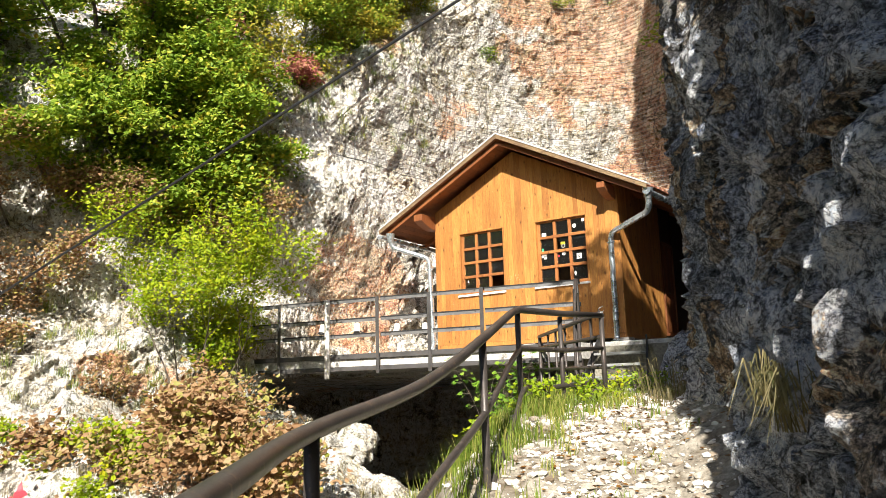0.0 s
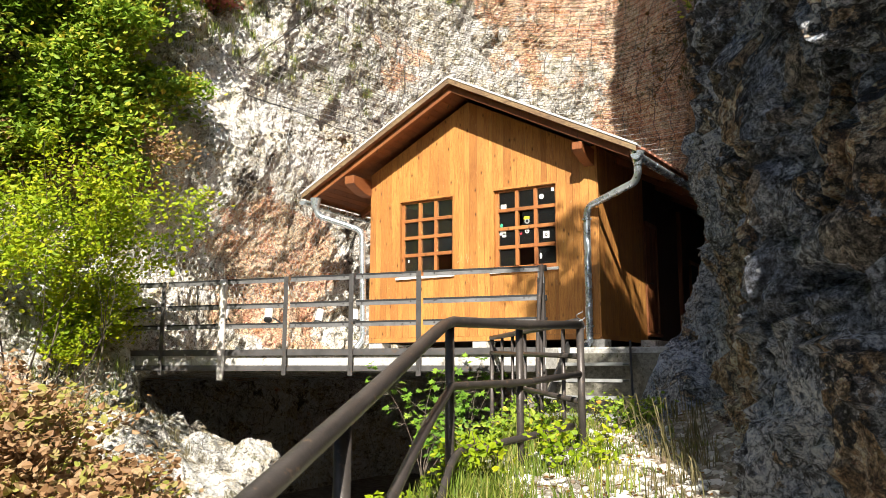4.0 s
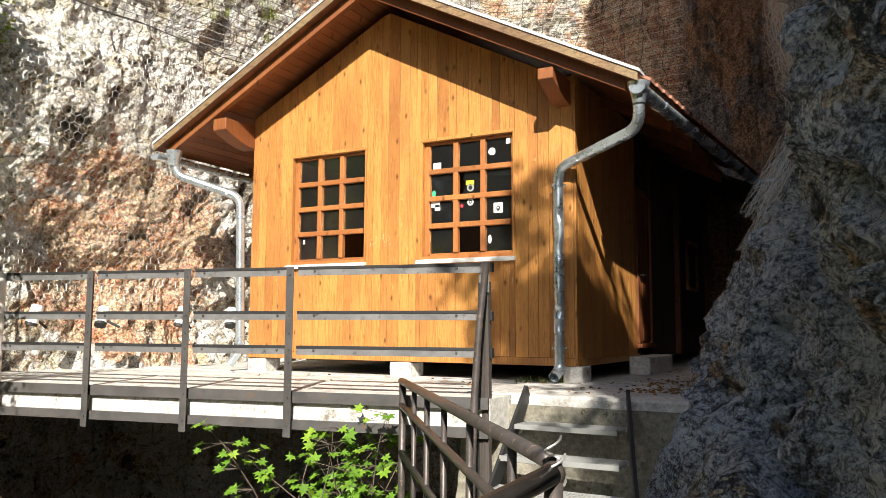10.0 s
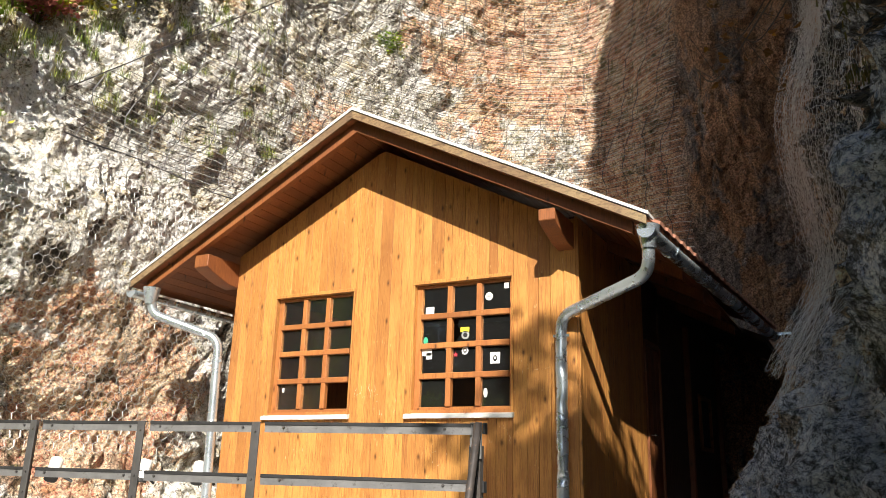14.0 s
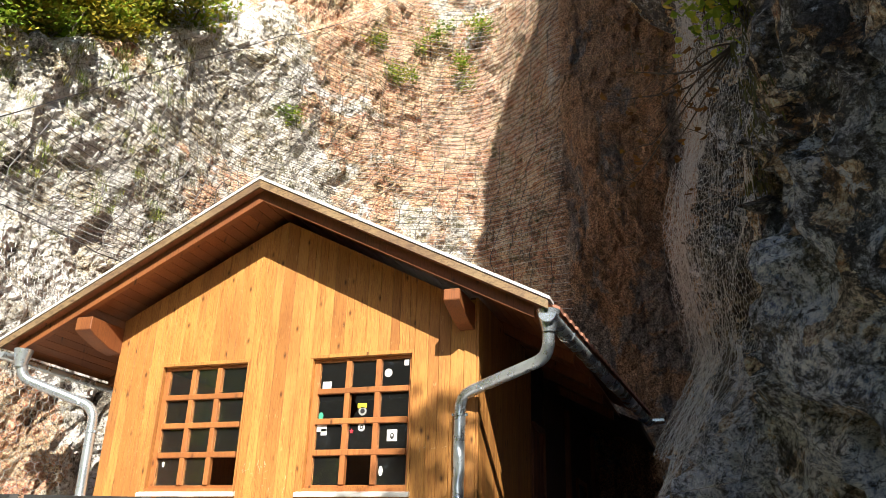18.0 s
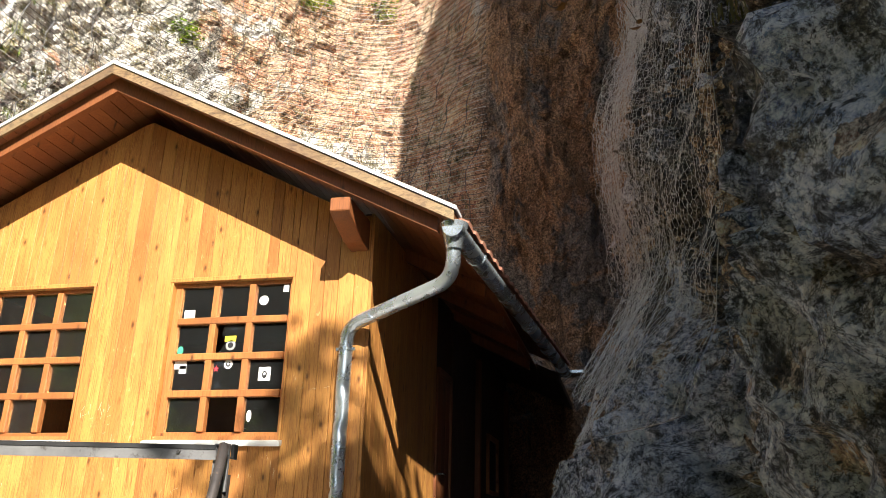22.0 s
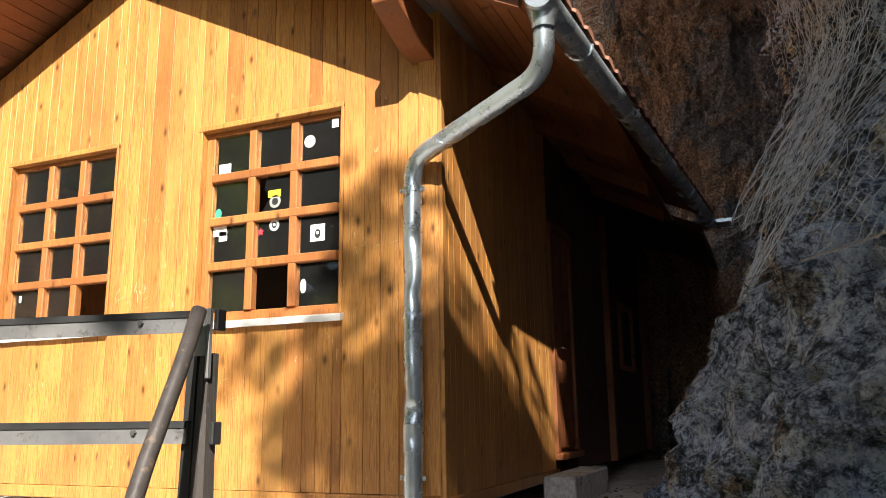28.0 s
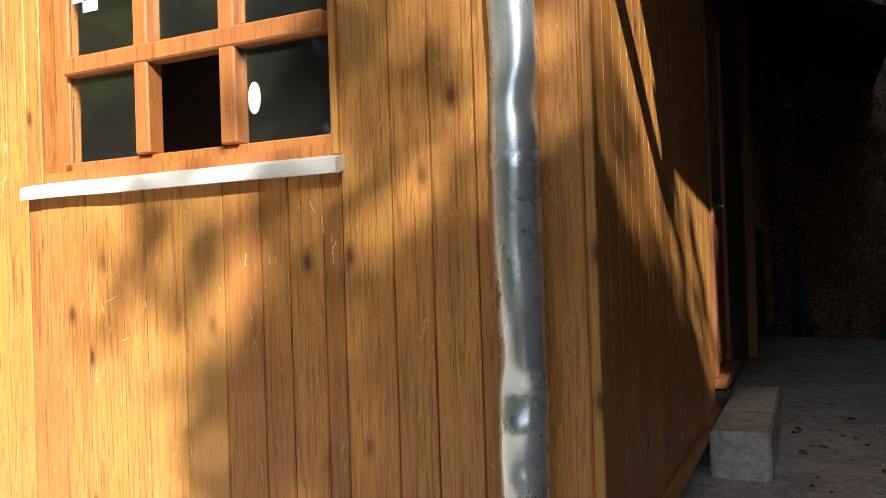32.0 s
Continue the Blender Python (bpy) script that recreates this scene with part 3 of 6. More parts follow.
def slope_height(x, y):
    z = -1.15 - 0.42 * max(0.0, x + 5.0) - 0.5 * max(0.0, x + 2.2) - 0.35 * max(0.0, -6.2 - y) + 0.3 * max(0.0, -5.4 - x)
    z -= 2.5 * smoothstep(-2.9, -2.2, y) * smoothstep(-4.9, -4.2, x)
    z -= 1.6 * smoothstep(-1.9, -0.9, x) + 1.8 * smoothstep(-9.3, -10.5, y)
    q = (x, y, 0.4 * z)
    f1, e1 = facets(q, 1.1, 41)
    f2, e2 = facets(q, 3.3, 43)
    return z + 0.55 * f1 * smoothstep(0, 0.25, e1) + 0.22 * f2 * smoothstep(0, 0.2, e2) + 0.12 * fractal(q, 1.4, 5, 8)


def build_slope():
    xs, ys = np.arange(-8.6, -0.9, 0.06), np.arange(-10.5, -1.9, 0.06)
    co = np.array([[(x, y, slope_height(x, y)) for y in ys] for x in xs])
    return tagged(grid_mesh("ground_rock_slope", co, len(xs), len(ys), M_CLIFF, False), "slope of broken white limestone below the deck", "ground", "", "structure")


build_slope()

# terrace the hut stands on, hollow under the deck
bm = bmesh.new()
box(bm, (-0.45, -1.35, -1.6), (1.25, 8.2, -0.02), 0.02)
box(bm, (1.25, -0.7, -1.6), (1.9, 8.2, -0.021), 0.02)
tagged(link_mesh("floor", bm, M_CONCRETE), "pale dusty concrete terrace beside the hut", "floor", "", "structure")
co = np.array([[(x, -1.385 - 0.05 * abs(fractal((x, 0, z), 2.2, 5, 6)) - 0.12 * smoothstep(-0.35, -1.2, z), z) for z in np.arange(-1.5, -0.07, 0.03)] for x in np.arange(-0.46, 1.3, 0.03)])
tagged(grid_mesh("wall_terrace_front", co, co.shape[0], co.shape[1], M_MOSSY), "mossy crumbling concrete front of the terrace", "wall", "", "structure")
bm = bmesh.new()
box(bm, (-6.0, -0.1, -0.33), (-0.455, 8.2, -0.02), 0.01)
tagged(link_mesh("floor_under_hut", bm, M_CONCRETE), "concrete slab bridging the hollow under the hut", "floor", "", "structure")


# unseen sheet added so no sky light leaks in under the hut
bm = bmesh.new()
box(bm, (-9.0, 0.6, -3.4), (2.2, 8.4, -3.1))
tagged(link_mesh("ground_light_stop", bm, M_GROUND), "unseen soil sheet keeping sky light out of the hollow under the hut", "ground", "", "structure")


# ---- hut ----
RIDGE_X, RIDGE_Z, PITCH = -2.03, 4.01, 0.519
HUT_L, HUT_R, SOLE = -3.85, 0.0, 0.13
WINDOWS = ((-3.29, -2.28), (-1.62, -0.585))
WIN_LO, WIN_HI = 1.15, 2.365


def roof_z(x):
    return RIDGE_Z - PITCH * abs(x - RIDGE_X)


def prism(bm, outline, y0, y1):
    """A solid between y0 and y1 over an outline of (x, z)."""
    a = [bm.verts.new((x, y0, z)) for x, z in outline]
    b = [bm.verts.new((x, y1, z)) for x, z in outline]
    n = len(a)
    bm.faces.new(a)
    bm.faces.new(b[::-1])
    for k in range(n):
        bm.faces.new((a[k], b[k], b[(k + 1) % n], a[(k + 1) % n]))
    bmesh.ops.recalc_face_normals(bm, faces=bm.faces)
    return bm


M_GLASS = bpy.data.materials.new("window_glass")
M_GLASS.use_nodes = True
g = M_GLASS.node_tree.nodes["Principled BSDF"]
g.inputs["Base Color"].default_value = (0.75, 0.8, 0.8, 1)
g.inputs["Roughness"].default_value = 0.03
g.inputs["Transmission Weight"].default_value = 0.994
g.inputs["IOR"].default_value = 1.5
M_SCRATCH = plain_material("pale_scratched_wood", (0.62, 0.47, 0.28), (0.75, 0.6, 0.4), 0.7, 0, 30.0, 0.0)
M_SASH = wood_material("sash_wood", (0.46, 0.18, 0.048), (0.34, 0.125, 0.034), (0.16, 0.056, 0.017), 0.5)
M_DOOR = wood_material("reddish_door_wood", (0.3, 0.1, 0.032), (0.23, 0.075, 0.022), (0.1, 0.035, 0.012), 0.5)
M_WHITE = plain_material("white_paint", (0.75, 0.75, 0.73), (0.85, 0.85, 0.83), 0.5, 0, 8.0, 0.0)
M_YELLOW = plain_material("yellow_print", (0.75, 0.62, 0.03), (0.8, 0.68, 0.05), 0.5, 0, 8.0, 0.0)
M_RED = plain_material("red_print", (0.6, 0.04, 0.06), (0.7, 0.06, 0.08), 0.5, 0, 8.0, 0.0)
M_GREEN = plain_material("green_print", (0.05, 0.4, 0.22), (0.08, 0.5, 0.3), 0.5, 0, 8.0, 0.0)
M_BLACK = plain_material("flat_black", (0.012, 0.012, 0.013), (0.025, 0.025, 0.026), 0.6, 0, 8.0, 0.0)

rng = random.Random(7)


def plank_piece(bm, x0, x1, z0, top):
    """One upright board; top(x) gives the height of its upper edge."""
    outline = [(x0, z0), (x1, z0), (x1, top(x1)), (x0, top(x0))]
    prism(bm, outline, -0.022, 0.0)
    edges = [e for e in bm.edges if all(abs(v.co.y + 0.022) < 1e-6 for v in e.verts) and abs(e.verts[0].co.x - e.verts[1].co.x) < 1e-6]
    bmesh.ops.bevel(bm, geom=edges, offset=0.003, segments=1, affect="EDGES")
    return bm


def build_hut():
    hut = thing("hut", "varnished orange-brown timber hut with a tiled gabled roof", "hut")
    # cores of the walls behind the boards
    bm = bmesh.new()
    xs = [HUT_L + 0.02, WINDOWS[0][0], WINDOWS[0][1], WINDOWS[1][0], WINDOWS[1][1], HUT_R - 0.02]
    for k in range(5):
        if k % 2 == 0:
            box(bm, (xs[k], 0.001, SOLE), (xs[k + 1], 0.07, WIN_HI))
        else:
            box(bm, (xs[k], 0.001, SOLE), (xs[k + 1], 0.07, WIN_LO))
    prism(bm, [(xs[0], WIN_HI), (xs[-1], WIN_HI), (xs[-1], roof_z(xs[-1]) - 0.2), (RIDGE_X, RIDGE_Z - 0.2), (xs[0], roof_z(xs[0]) - 0.2)], 0.001, 0.07)
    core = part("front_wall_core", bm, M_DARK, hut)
    # front boards
    x = HUT_L
    while x < HUT_R - 0.13:
        w = rng.choice((0.085, 0.1, 0.11, 0.12, 0.135))
        x1 = min([x + w, HUT_R - 0.115] + [e for pair in WINDOWS for e in pair if x + 0.004 < e < x + w + 0.03])
        if HUT_R - 0.115 - x1 < 0.04:
            x1 = HUT_R - 0.115
        spans = [(SOLE + 0.075, lambda q: roof_z(q) - 0.2)]
        for a, b in WINDOWS:
            if x1 > a + 0.01 and x < b - 0.01:
                x_lo, x_hi = max(x, a), min(x1, b)
                spans = [(SOLE + 0.075, lambda q: WIN_LO - 0.01), (WIN_HI, lambda q: roof_z(q) - 0.2)]
        for z0, top in spans:
            bm = bmesh.new()
            plank_piece(bm, x + 0.0012, x1 - 0.0012, z0, top)
            part("plank", bm, M_PLANK, core)
        x = x1
    bm = bmesh.new()
    box(bm, (HUT_L, -0.03, SOLE), (HUT_R, 0.0, SOLE + 0.072), 0.004)
    part("sole_board", bm, M_PLANK, hut)
    bm = bmesh.new()
    box(bm, (-0.113, -0.034, SOLE + 0.075), (0.0, 0.0, roof_z(0) - 0.15), 0.005)
    part("corner_board", bm, M_PLANK, hut)
    bm = bmesh.new()
    box(bm, (0.001, -0.032, SOLE + 0.03), (0.024, 0.012, roof_z(0) - 0.16), 0.003)
    part("corner_board", bm, M_PLANK, hut)
    # east side
    bm = bmesh.new()
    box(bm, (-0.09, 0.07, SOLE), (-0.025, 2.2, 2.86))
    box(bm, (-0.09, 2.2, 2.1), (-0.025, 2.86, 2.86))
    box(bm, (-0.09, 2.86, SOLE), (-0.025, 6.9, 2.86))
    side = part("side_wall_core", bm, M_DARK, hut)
    y = 0.014
    while y < 6.8:
        w = rng.choice((0.075, 0.09, 0.1, 0.115))
        if y > 4.0:
            w = 0.4
        y1 = min(y + w, 2.19) if y < 2.19 else y + w
        if not (2.18 < y1 and y < 2.87):
            bm = bmesh.new()
            box(bm, (-0.024, y + 0.001, SOLE + 0.005), (0.0, y1 - 0.001, 2.84), 0.0012)
            # boards past the door get a dark colour that stands for deep shade
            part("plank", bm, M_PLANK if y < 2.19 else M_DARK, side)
        y = y1 if y1 != 2.19 else 2.88
    bm = bmesh.new()
    box(bm, (0.001, 0.014, SOLE - 0.005), (0.02, 2.18, SOLE + 0.06), 0.003)
    part("sole_board", bm, M_PLANK, hut)
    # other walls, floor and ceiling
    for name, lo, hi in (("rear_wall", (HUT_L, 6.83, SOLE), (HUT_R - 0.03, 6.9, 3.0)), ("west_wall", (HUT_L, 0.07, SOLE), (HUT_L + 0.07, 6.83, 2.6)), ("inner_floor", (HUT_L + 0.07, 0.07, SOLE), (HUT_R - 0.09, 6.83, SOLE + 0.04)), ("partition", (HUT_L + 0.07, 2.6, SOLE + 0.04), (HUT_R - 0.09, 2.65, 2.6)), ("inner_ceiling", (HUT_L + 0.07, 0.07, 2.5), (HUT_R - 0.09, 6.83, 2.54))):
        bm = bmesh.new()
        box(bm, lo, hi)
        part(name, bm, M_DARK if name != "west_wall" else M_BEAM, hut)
    bm = bmesh.new()
    box(bm, (HUT_L - 0.02, 0.0, SOLE + 0.01), (HUT_L - 0.001, 6.8, 2.7), 0.003)
    part("west_cladding", bm, M_PLANK, hut)
    # door with jambs
    door = part("door", box(bmesh.new(), (-0.055, 2.29, 0.31), (-0.02, 2.83, 2.06), 0.004), M_DOOR, hut, "reddish-brown closed wooden door")
    for lo, hi in (((-0.06, 2.2, 0.3), (0.012, 2.275, 2.1)), ((-0.06, 2.84, 0.3), (0.012, 2.88, 2.1)), ((-0.06, 2.276, 2.062), (0.012, 2.839, 2.12)), ((-0.06, 2.2, 0.25), (0.05, 2.88, 0.298))):
        part("door_jamb", box(bmesh.new(), lo, hi, 0.004), M_DOOR, hut)
    for k in range(3):
        part("door_board", box(bmesh.new(), (-0.021, 2.3 + 0.175 * k, 0.33), (-0.008, 2.47 + 0.175 * k, 2.04), 0.003), M_DOOR, door)
    handle = bmesh.new()
    tube(handle, [(-0.008, 2.35, 1.1), (0.04, 2.35, 1.1), (0.04, 2.45, 1.1)], 0.009, 8)
    part("door_handle", handle, M_STEEL, door, "dark metal handle")
    # small side window and posts in the shade; a black sheet stands for its unlit pane
    sw = part("side_window", box(bmesh.new(), (-0.02, 5.05, 1.1), (0.004, 5.75, 1.75)), M_BLACK, hut)
    for lo, hi in (((0.0, 5.0, 1.05), (0.04, 5.06, 1.8)), ((0.0, 5.74, 1.05), (0.04, 5.8, 1.8)), ((0.0, 5.06, 1.74), (0.04, 5.74, 1.8)), ((0.0, 5.06, 1.05), (0.05, 5.74, 1.1))):
        part("window_frame", box(bmesh.new(), lo, hi, 0.004), M_SASH, sw)
    for y in (4.2, 6.5):
        part("side_post", box(bmesh.new(), (0.001, y, SOLE), (0.07, y + 0.08, 2.6), 0.006), M_BEAM, hut)
    # windows
    for n, (x0, x1) in enumerate(WINDOWS):
        win = part("window", prism(bmesh.new(), [(x0 + 0.002, WIN_LO), (x1 - 0.002, WIN_LO), (x1 - 0.002, WIN_LO + 0.03), (x0 + 0.002, WIN_LO + 0.03)], -0.02, 0.068), M_SASH, hut, "twelve-pane wooden window with stickers on the glass" if n else "twelve-pane wooden window")
        for lo, hi in (((x0, -0.034, WIN_LO), (x0 + 0.028, 0.07, WIN_HI)), ((x1 - 0.016, -0.036, WIN_LO), (x1 + 0.004, 0.07, WIN_HI)), ((x0, -0.038, WIN_HI - 0.02), (x1 + 0.004, 0.07, WIN_HI + 0.014))):
            part("window_casing", box(bmesh.new(), lo, hi, 0.003), M_PLANK, win)
        a, b, lo, hi = x0 + 0.028, x1 - 0.016, WIN_LO + 0.03, WIN_HI - 0.02
        for p0, p1 in (((a, 0.018, lo), (a + 0.06, 0.06, hi)), ((b - 0.035, 0.018, lo), (b, 0.06, hi)), ((a, 0.016, hi - 0.03), (b, 0.06, hi)), ((a, 0.016, lo), (b, 0.06, lo + 0.03))):
            part("sash_frame", box(bmesh.new(), p0, p1, 0.004), M_SASH, win)
        ga, gb, gl, gh = a + 0.06, b - 0.035, lo + 0.03, hi - 0.03
        cw, ch, bar = (gb - ga) / 3, (gh - gl) / 4, 0.026
        for k in (1, 2):
            part("glazing_bar", box(bmesh.new(), (ga + cw * k - bar, -0.002, gl), (ga + cw * k + bar, 0.056, gh), 0.005), M_SASH, win)
        for k in (1, 2, 3):
            part("glazing_bar", box(bmesh.new(), (ga, -0.006, gl + ch * k - bar), (gb, 0.05, gl + ch * k + bar), 0.005), M_SASH, win)
        for i in range(3):
            for j in range(4):
                if (n == 1 and (i, j) == (1, 0)) or (n == 0 and (i, j) == (2, 0)):
                    continue
                bm = bmesh.new()
                cx0, cx1 = ga + cw * i, ga + cw * (i + 1)
                cz0, cz1 = gl + ch * j, gl + ch * (j + 1)
                if n == 1 and (i, j) == (1, 2):
                    hole = [(cx0 + 0.1, cz1), (cx0 + 0.075, cz1 - 0.1), (cx0 + 0.115, cz1 - 0.16), (cx0 + 0.09, cz1 - 0.2), (cx0 + 0.06, cz0 + 0.03), (cx0 + 0.03, cz0)]
                    prism(bm, [(cx1, cz0), (cx1, cz1)] + hole, 0.028, 0.032)
                else:
                    box(bm, (cx0, 0.028, cz0), (cx1, 0.032, cz1))
                pane = part("pane", bm, M_GLASS, win)
                pane.visible_shadow = False
        part("window_sill", prism_sill(x0 - 0.03, x1 + 0.012, WIN_LO), M_SILL, win, "bright bent sheet-metal sill")
        stickers(win, n, ga, gl, cw, ch)
    # roof
    EAVE_R, EAVE_L, FRONT, BACK = 0.755, -4.82, -0.62, 4.4
    for side_name, ex, bx in (("roof_slope", EAVE_R, 1.1), ("roof_slope", EAVE_L, EAVE_L)):
        bm = bmesh.new()
        vs = []
        for yy, e in ((FRONT + 0.02, ex), (BACK, bx)):
            for dz in (-0.06, -0.02):
                vs.append(bm.verts.new((RIDGE_X, yy, RIDGE_Z + dz)))
                vs.append(bm.verts.new((e, yy, roof_z(ex) + dz)))
        bmesh.ops.convex_hull(bm, input=vs)
        slope = part(side_name, bm, M_BEAM, hut)
        sign = 1 if ex > RIDGE_X else -1
        # outer barge board, flashing and inner rafter
        bm = bmesh.new()
        prism(bm, [(RIDGE_X, RIDGE_Z - 0.01), (ex, roof_z(ex) - 0.01), (ex, roof_z(ex) - 0.082), (RIDGE_X, RIDGE_Z - 0.092)], FRONT, FRONT + 0.024)
        part("barge_board", bm, M_FASCIA, slope, "weathered pale barge board")
        bm = bmesh.new()
        prism(bm, [(RIDGE_X, RIDGE_Z + 0.022), (ex + sign * 0.02, roof_z(ex) + 0.014), (ex + sign * 0.02, roof_z(ex) - 0.012), (RIDGE_X, RIDGE_Z - 0.008)], FRONT - 0.012, FRONT + 0.16)
        part("flashing", bm, M_SILL, slope, "grey sheet-metal verge flashing")
        bm = bmesh.new()
        xr = ex - sign * 0.13
        prism(bm, [(RIDGE_X, RIDGE_Z - 0.08), (xr, roof_z(xr) - 0.08), (xr, roof_z(xr) - 0.185), (RIDGE_X, RIDGE_Z - 0.195)], FRONT + 0.1, FRONT + 0.16)
        part("rafter", bm, M_BEAM, slope)
        for yy in (0.9, 1.9, 2.9, 3.9):
            bm = bmesh.new()
            prism(bm, [(RIDGE_X, RIDGE_Z - 0.07), (ex - sign * 0.06, roof_z(ex - sign * 0.06) - 0.07), (ex - sign * 0.06, roof_z(ex - sign * 0.06) - 0.19), (RIDGE_X, RIDGE_Z - 0.2)], yy, yy + 0.08)
            part("rafter", bm, M_BEAM, slope)
        # soffit boards run along the eave
        n_b = 30
        for k in range(n_b):
            xa = RIDGE_X + (ex - RIDGE_X) * k / n_b
            xb = RIDGE_X + (ex - RIDGE_X) * (k + 1) / n_b - sign * 0.005
            bm = bmesh.new()
            prism(bm, [(xa, roof_z(xa) - 0.062), (xb, roof_z(xb) - 0.062), (xb, roof_z(xb) - 0.08), (xa, roof_z(xa) - 0.08)], FRONT + 0.026, 4.3)
            part("soffit_board", bm, M_BEAM, slope)
    # purlin ends
    for x0, x1, z0, z1 in ((-0.16, -0.015, 2.64, 2.76), (-4.03, -3.84, 2.63, 2.78)):
        bm = bmesh.new()
        a = [(-0.5, z1), (-0.5, z0 + 0.02), (-0.42, z0 - 0.02), (-0.18, z0 - 0.1), (0.0, z0 - 0.12), (0.0, z1)]
        v0 = [bm.verts.new((x0, yy, zz)) for yy, zz in a]
        v1 = [bm.verts.new((x1, yy, zz)) for yy, zz in a]
        bm.faces.new(v0)
        bm.faces.new(v1[::-1])
        for k in range(len(a)):
            bm.faces.new((v0[k], v1[k], v1[(k + 1) % len(a)], v0[(k + 1) % len(a)]))
        bmesh.ops.recalc_face_normals(bm, faces=bm.faces)
        bmesh.ops.bevel(bm, geom=list(bm.edges), offset=0.006, segments=1, affect="EDGES")
        part("purlin_end", bm, M_BEAM, hut)
    # tiles along the eaves and over the slopes
    for ex, bx, count in ((EAVE_R, 1.1, 24), (EAVE_L, EAVE_L, 24)):
        sign = 1 if ex > RIDGE_X else -1
        for k in range(count):
            f = (k + 0.5) / count
            yy = FRONT + 0.2 + (BACK - FRONT - 0.2) * f
            e = ex + (bx - ex) * f
            bm = bmesh.new()
            rows = []
            for j in range(7):
                a = math.pi * j / 6
                rows.append((yy - 0.095 * math.cos(a), 0.045 * math.sin(a)))
            top_x, top_z = RIDGE_X, RIDGE_Z + 0.01
            lo = [bm.verts.new((e + sign * 0.05, py, roof_z(ex) - 0.035 + pz)) for py, pz in rows]
            hi = [bm.verts.new((top_x, py, top_z + pz)) for py, pz in rows]
            for j in range(6):
                bm.faces.new((lo[j], lo[j + 1], hi[j + 1], hi[j]))
            bm.faces.new(lo)
            bmesh.ops.recalc_face_normals(bm, faces=bm.faces)
            part("roof_tile", bm, M_TILE, hut)
    # rear slab is added to close the lit gap; dark colour stands for shade
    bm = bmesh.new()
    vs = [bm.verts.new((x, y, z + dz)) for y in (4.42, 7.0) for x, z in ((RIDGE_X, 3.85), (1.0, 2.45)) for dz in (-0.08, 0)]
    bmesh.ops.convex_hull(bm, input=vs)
    part("dark_rear_roof_fill", bm, M_DARK, hut)
    bm = bmesh.new()
    box(bm, (0.9, 4.45, 2.46), (1.3, 4.75, 2.5), 0.004)
    part("rear_flashing", bm, M_ZINC, hut)
    return hut


def prism_sill(x0, x1, z):
    """A folded metal sill with a slightly dented lip."""
    bm = bmesh.new()
    n = 14
    prof = [(0.02, 0.012), (-0.05, -0.006), (-0.062, -0.012), (-0.062, -0.045), (-0.05, -0.045), (0.02, -0.02)]
    rings = []
    for k in range(n + 1):
        x = x0 + (x1 - x0) * k / n
        d = 0.006 * noise.noise(Vector((x * 6, z, 0.3)))
        rings.append([bm.verts.new((x, y + d, z + zz + 0.5 * d)) for y, zz in prof])
    for a, b in zip(rings, rings[1:]):
        for k in range(len(prof)):
            bm.faces.new((a[k], b[k], b[(k + 1) % len(prof)], a[(k + 1) % len(prof)]))
    bm.faces.new(rings[0])
    bm.faces.new(rings[-1][::-1])
    bmesh.ops.recalc_face_normals(bm, faces=bm.faces)
    return bm


def disc(bm, x, z, rx, rz, y=0.0262, n=18):
    bm.faces.new([bm.verts.new((x + rx * math.cos(2 * math.pi * k / n), y, z + rz * math.sin(2 * math.pi * k / n))) for k in range(n)])
    return bm


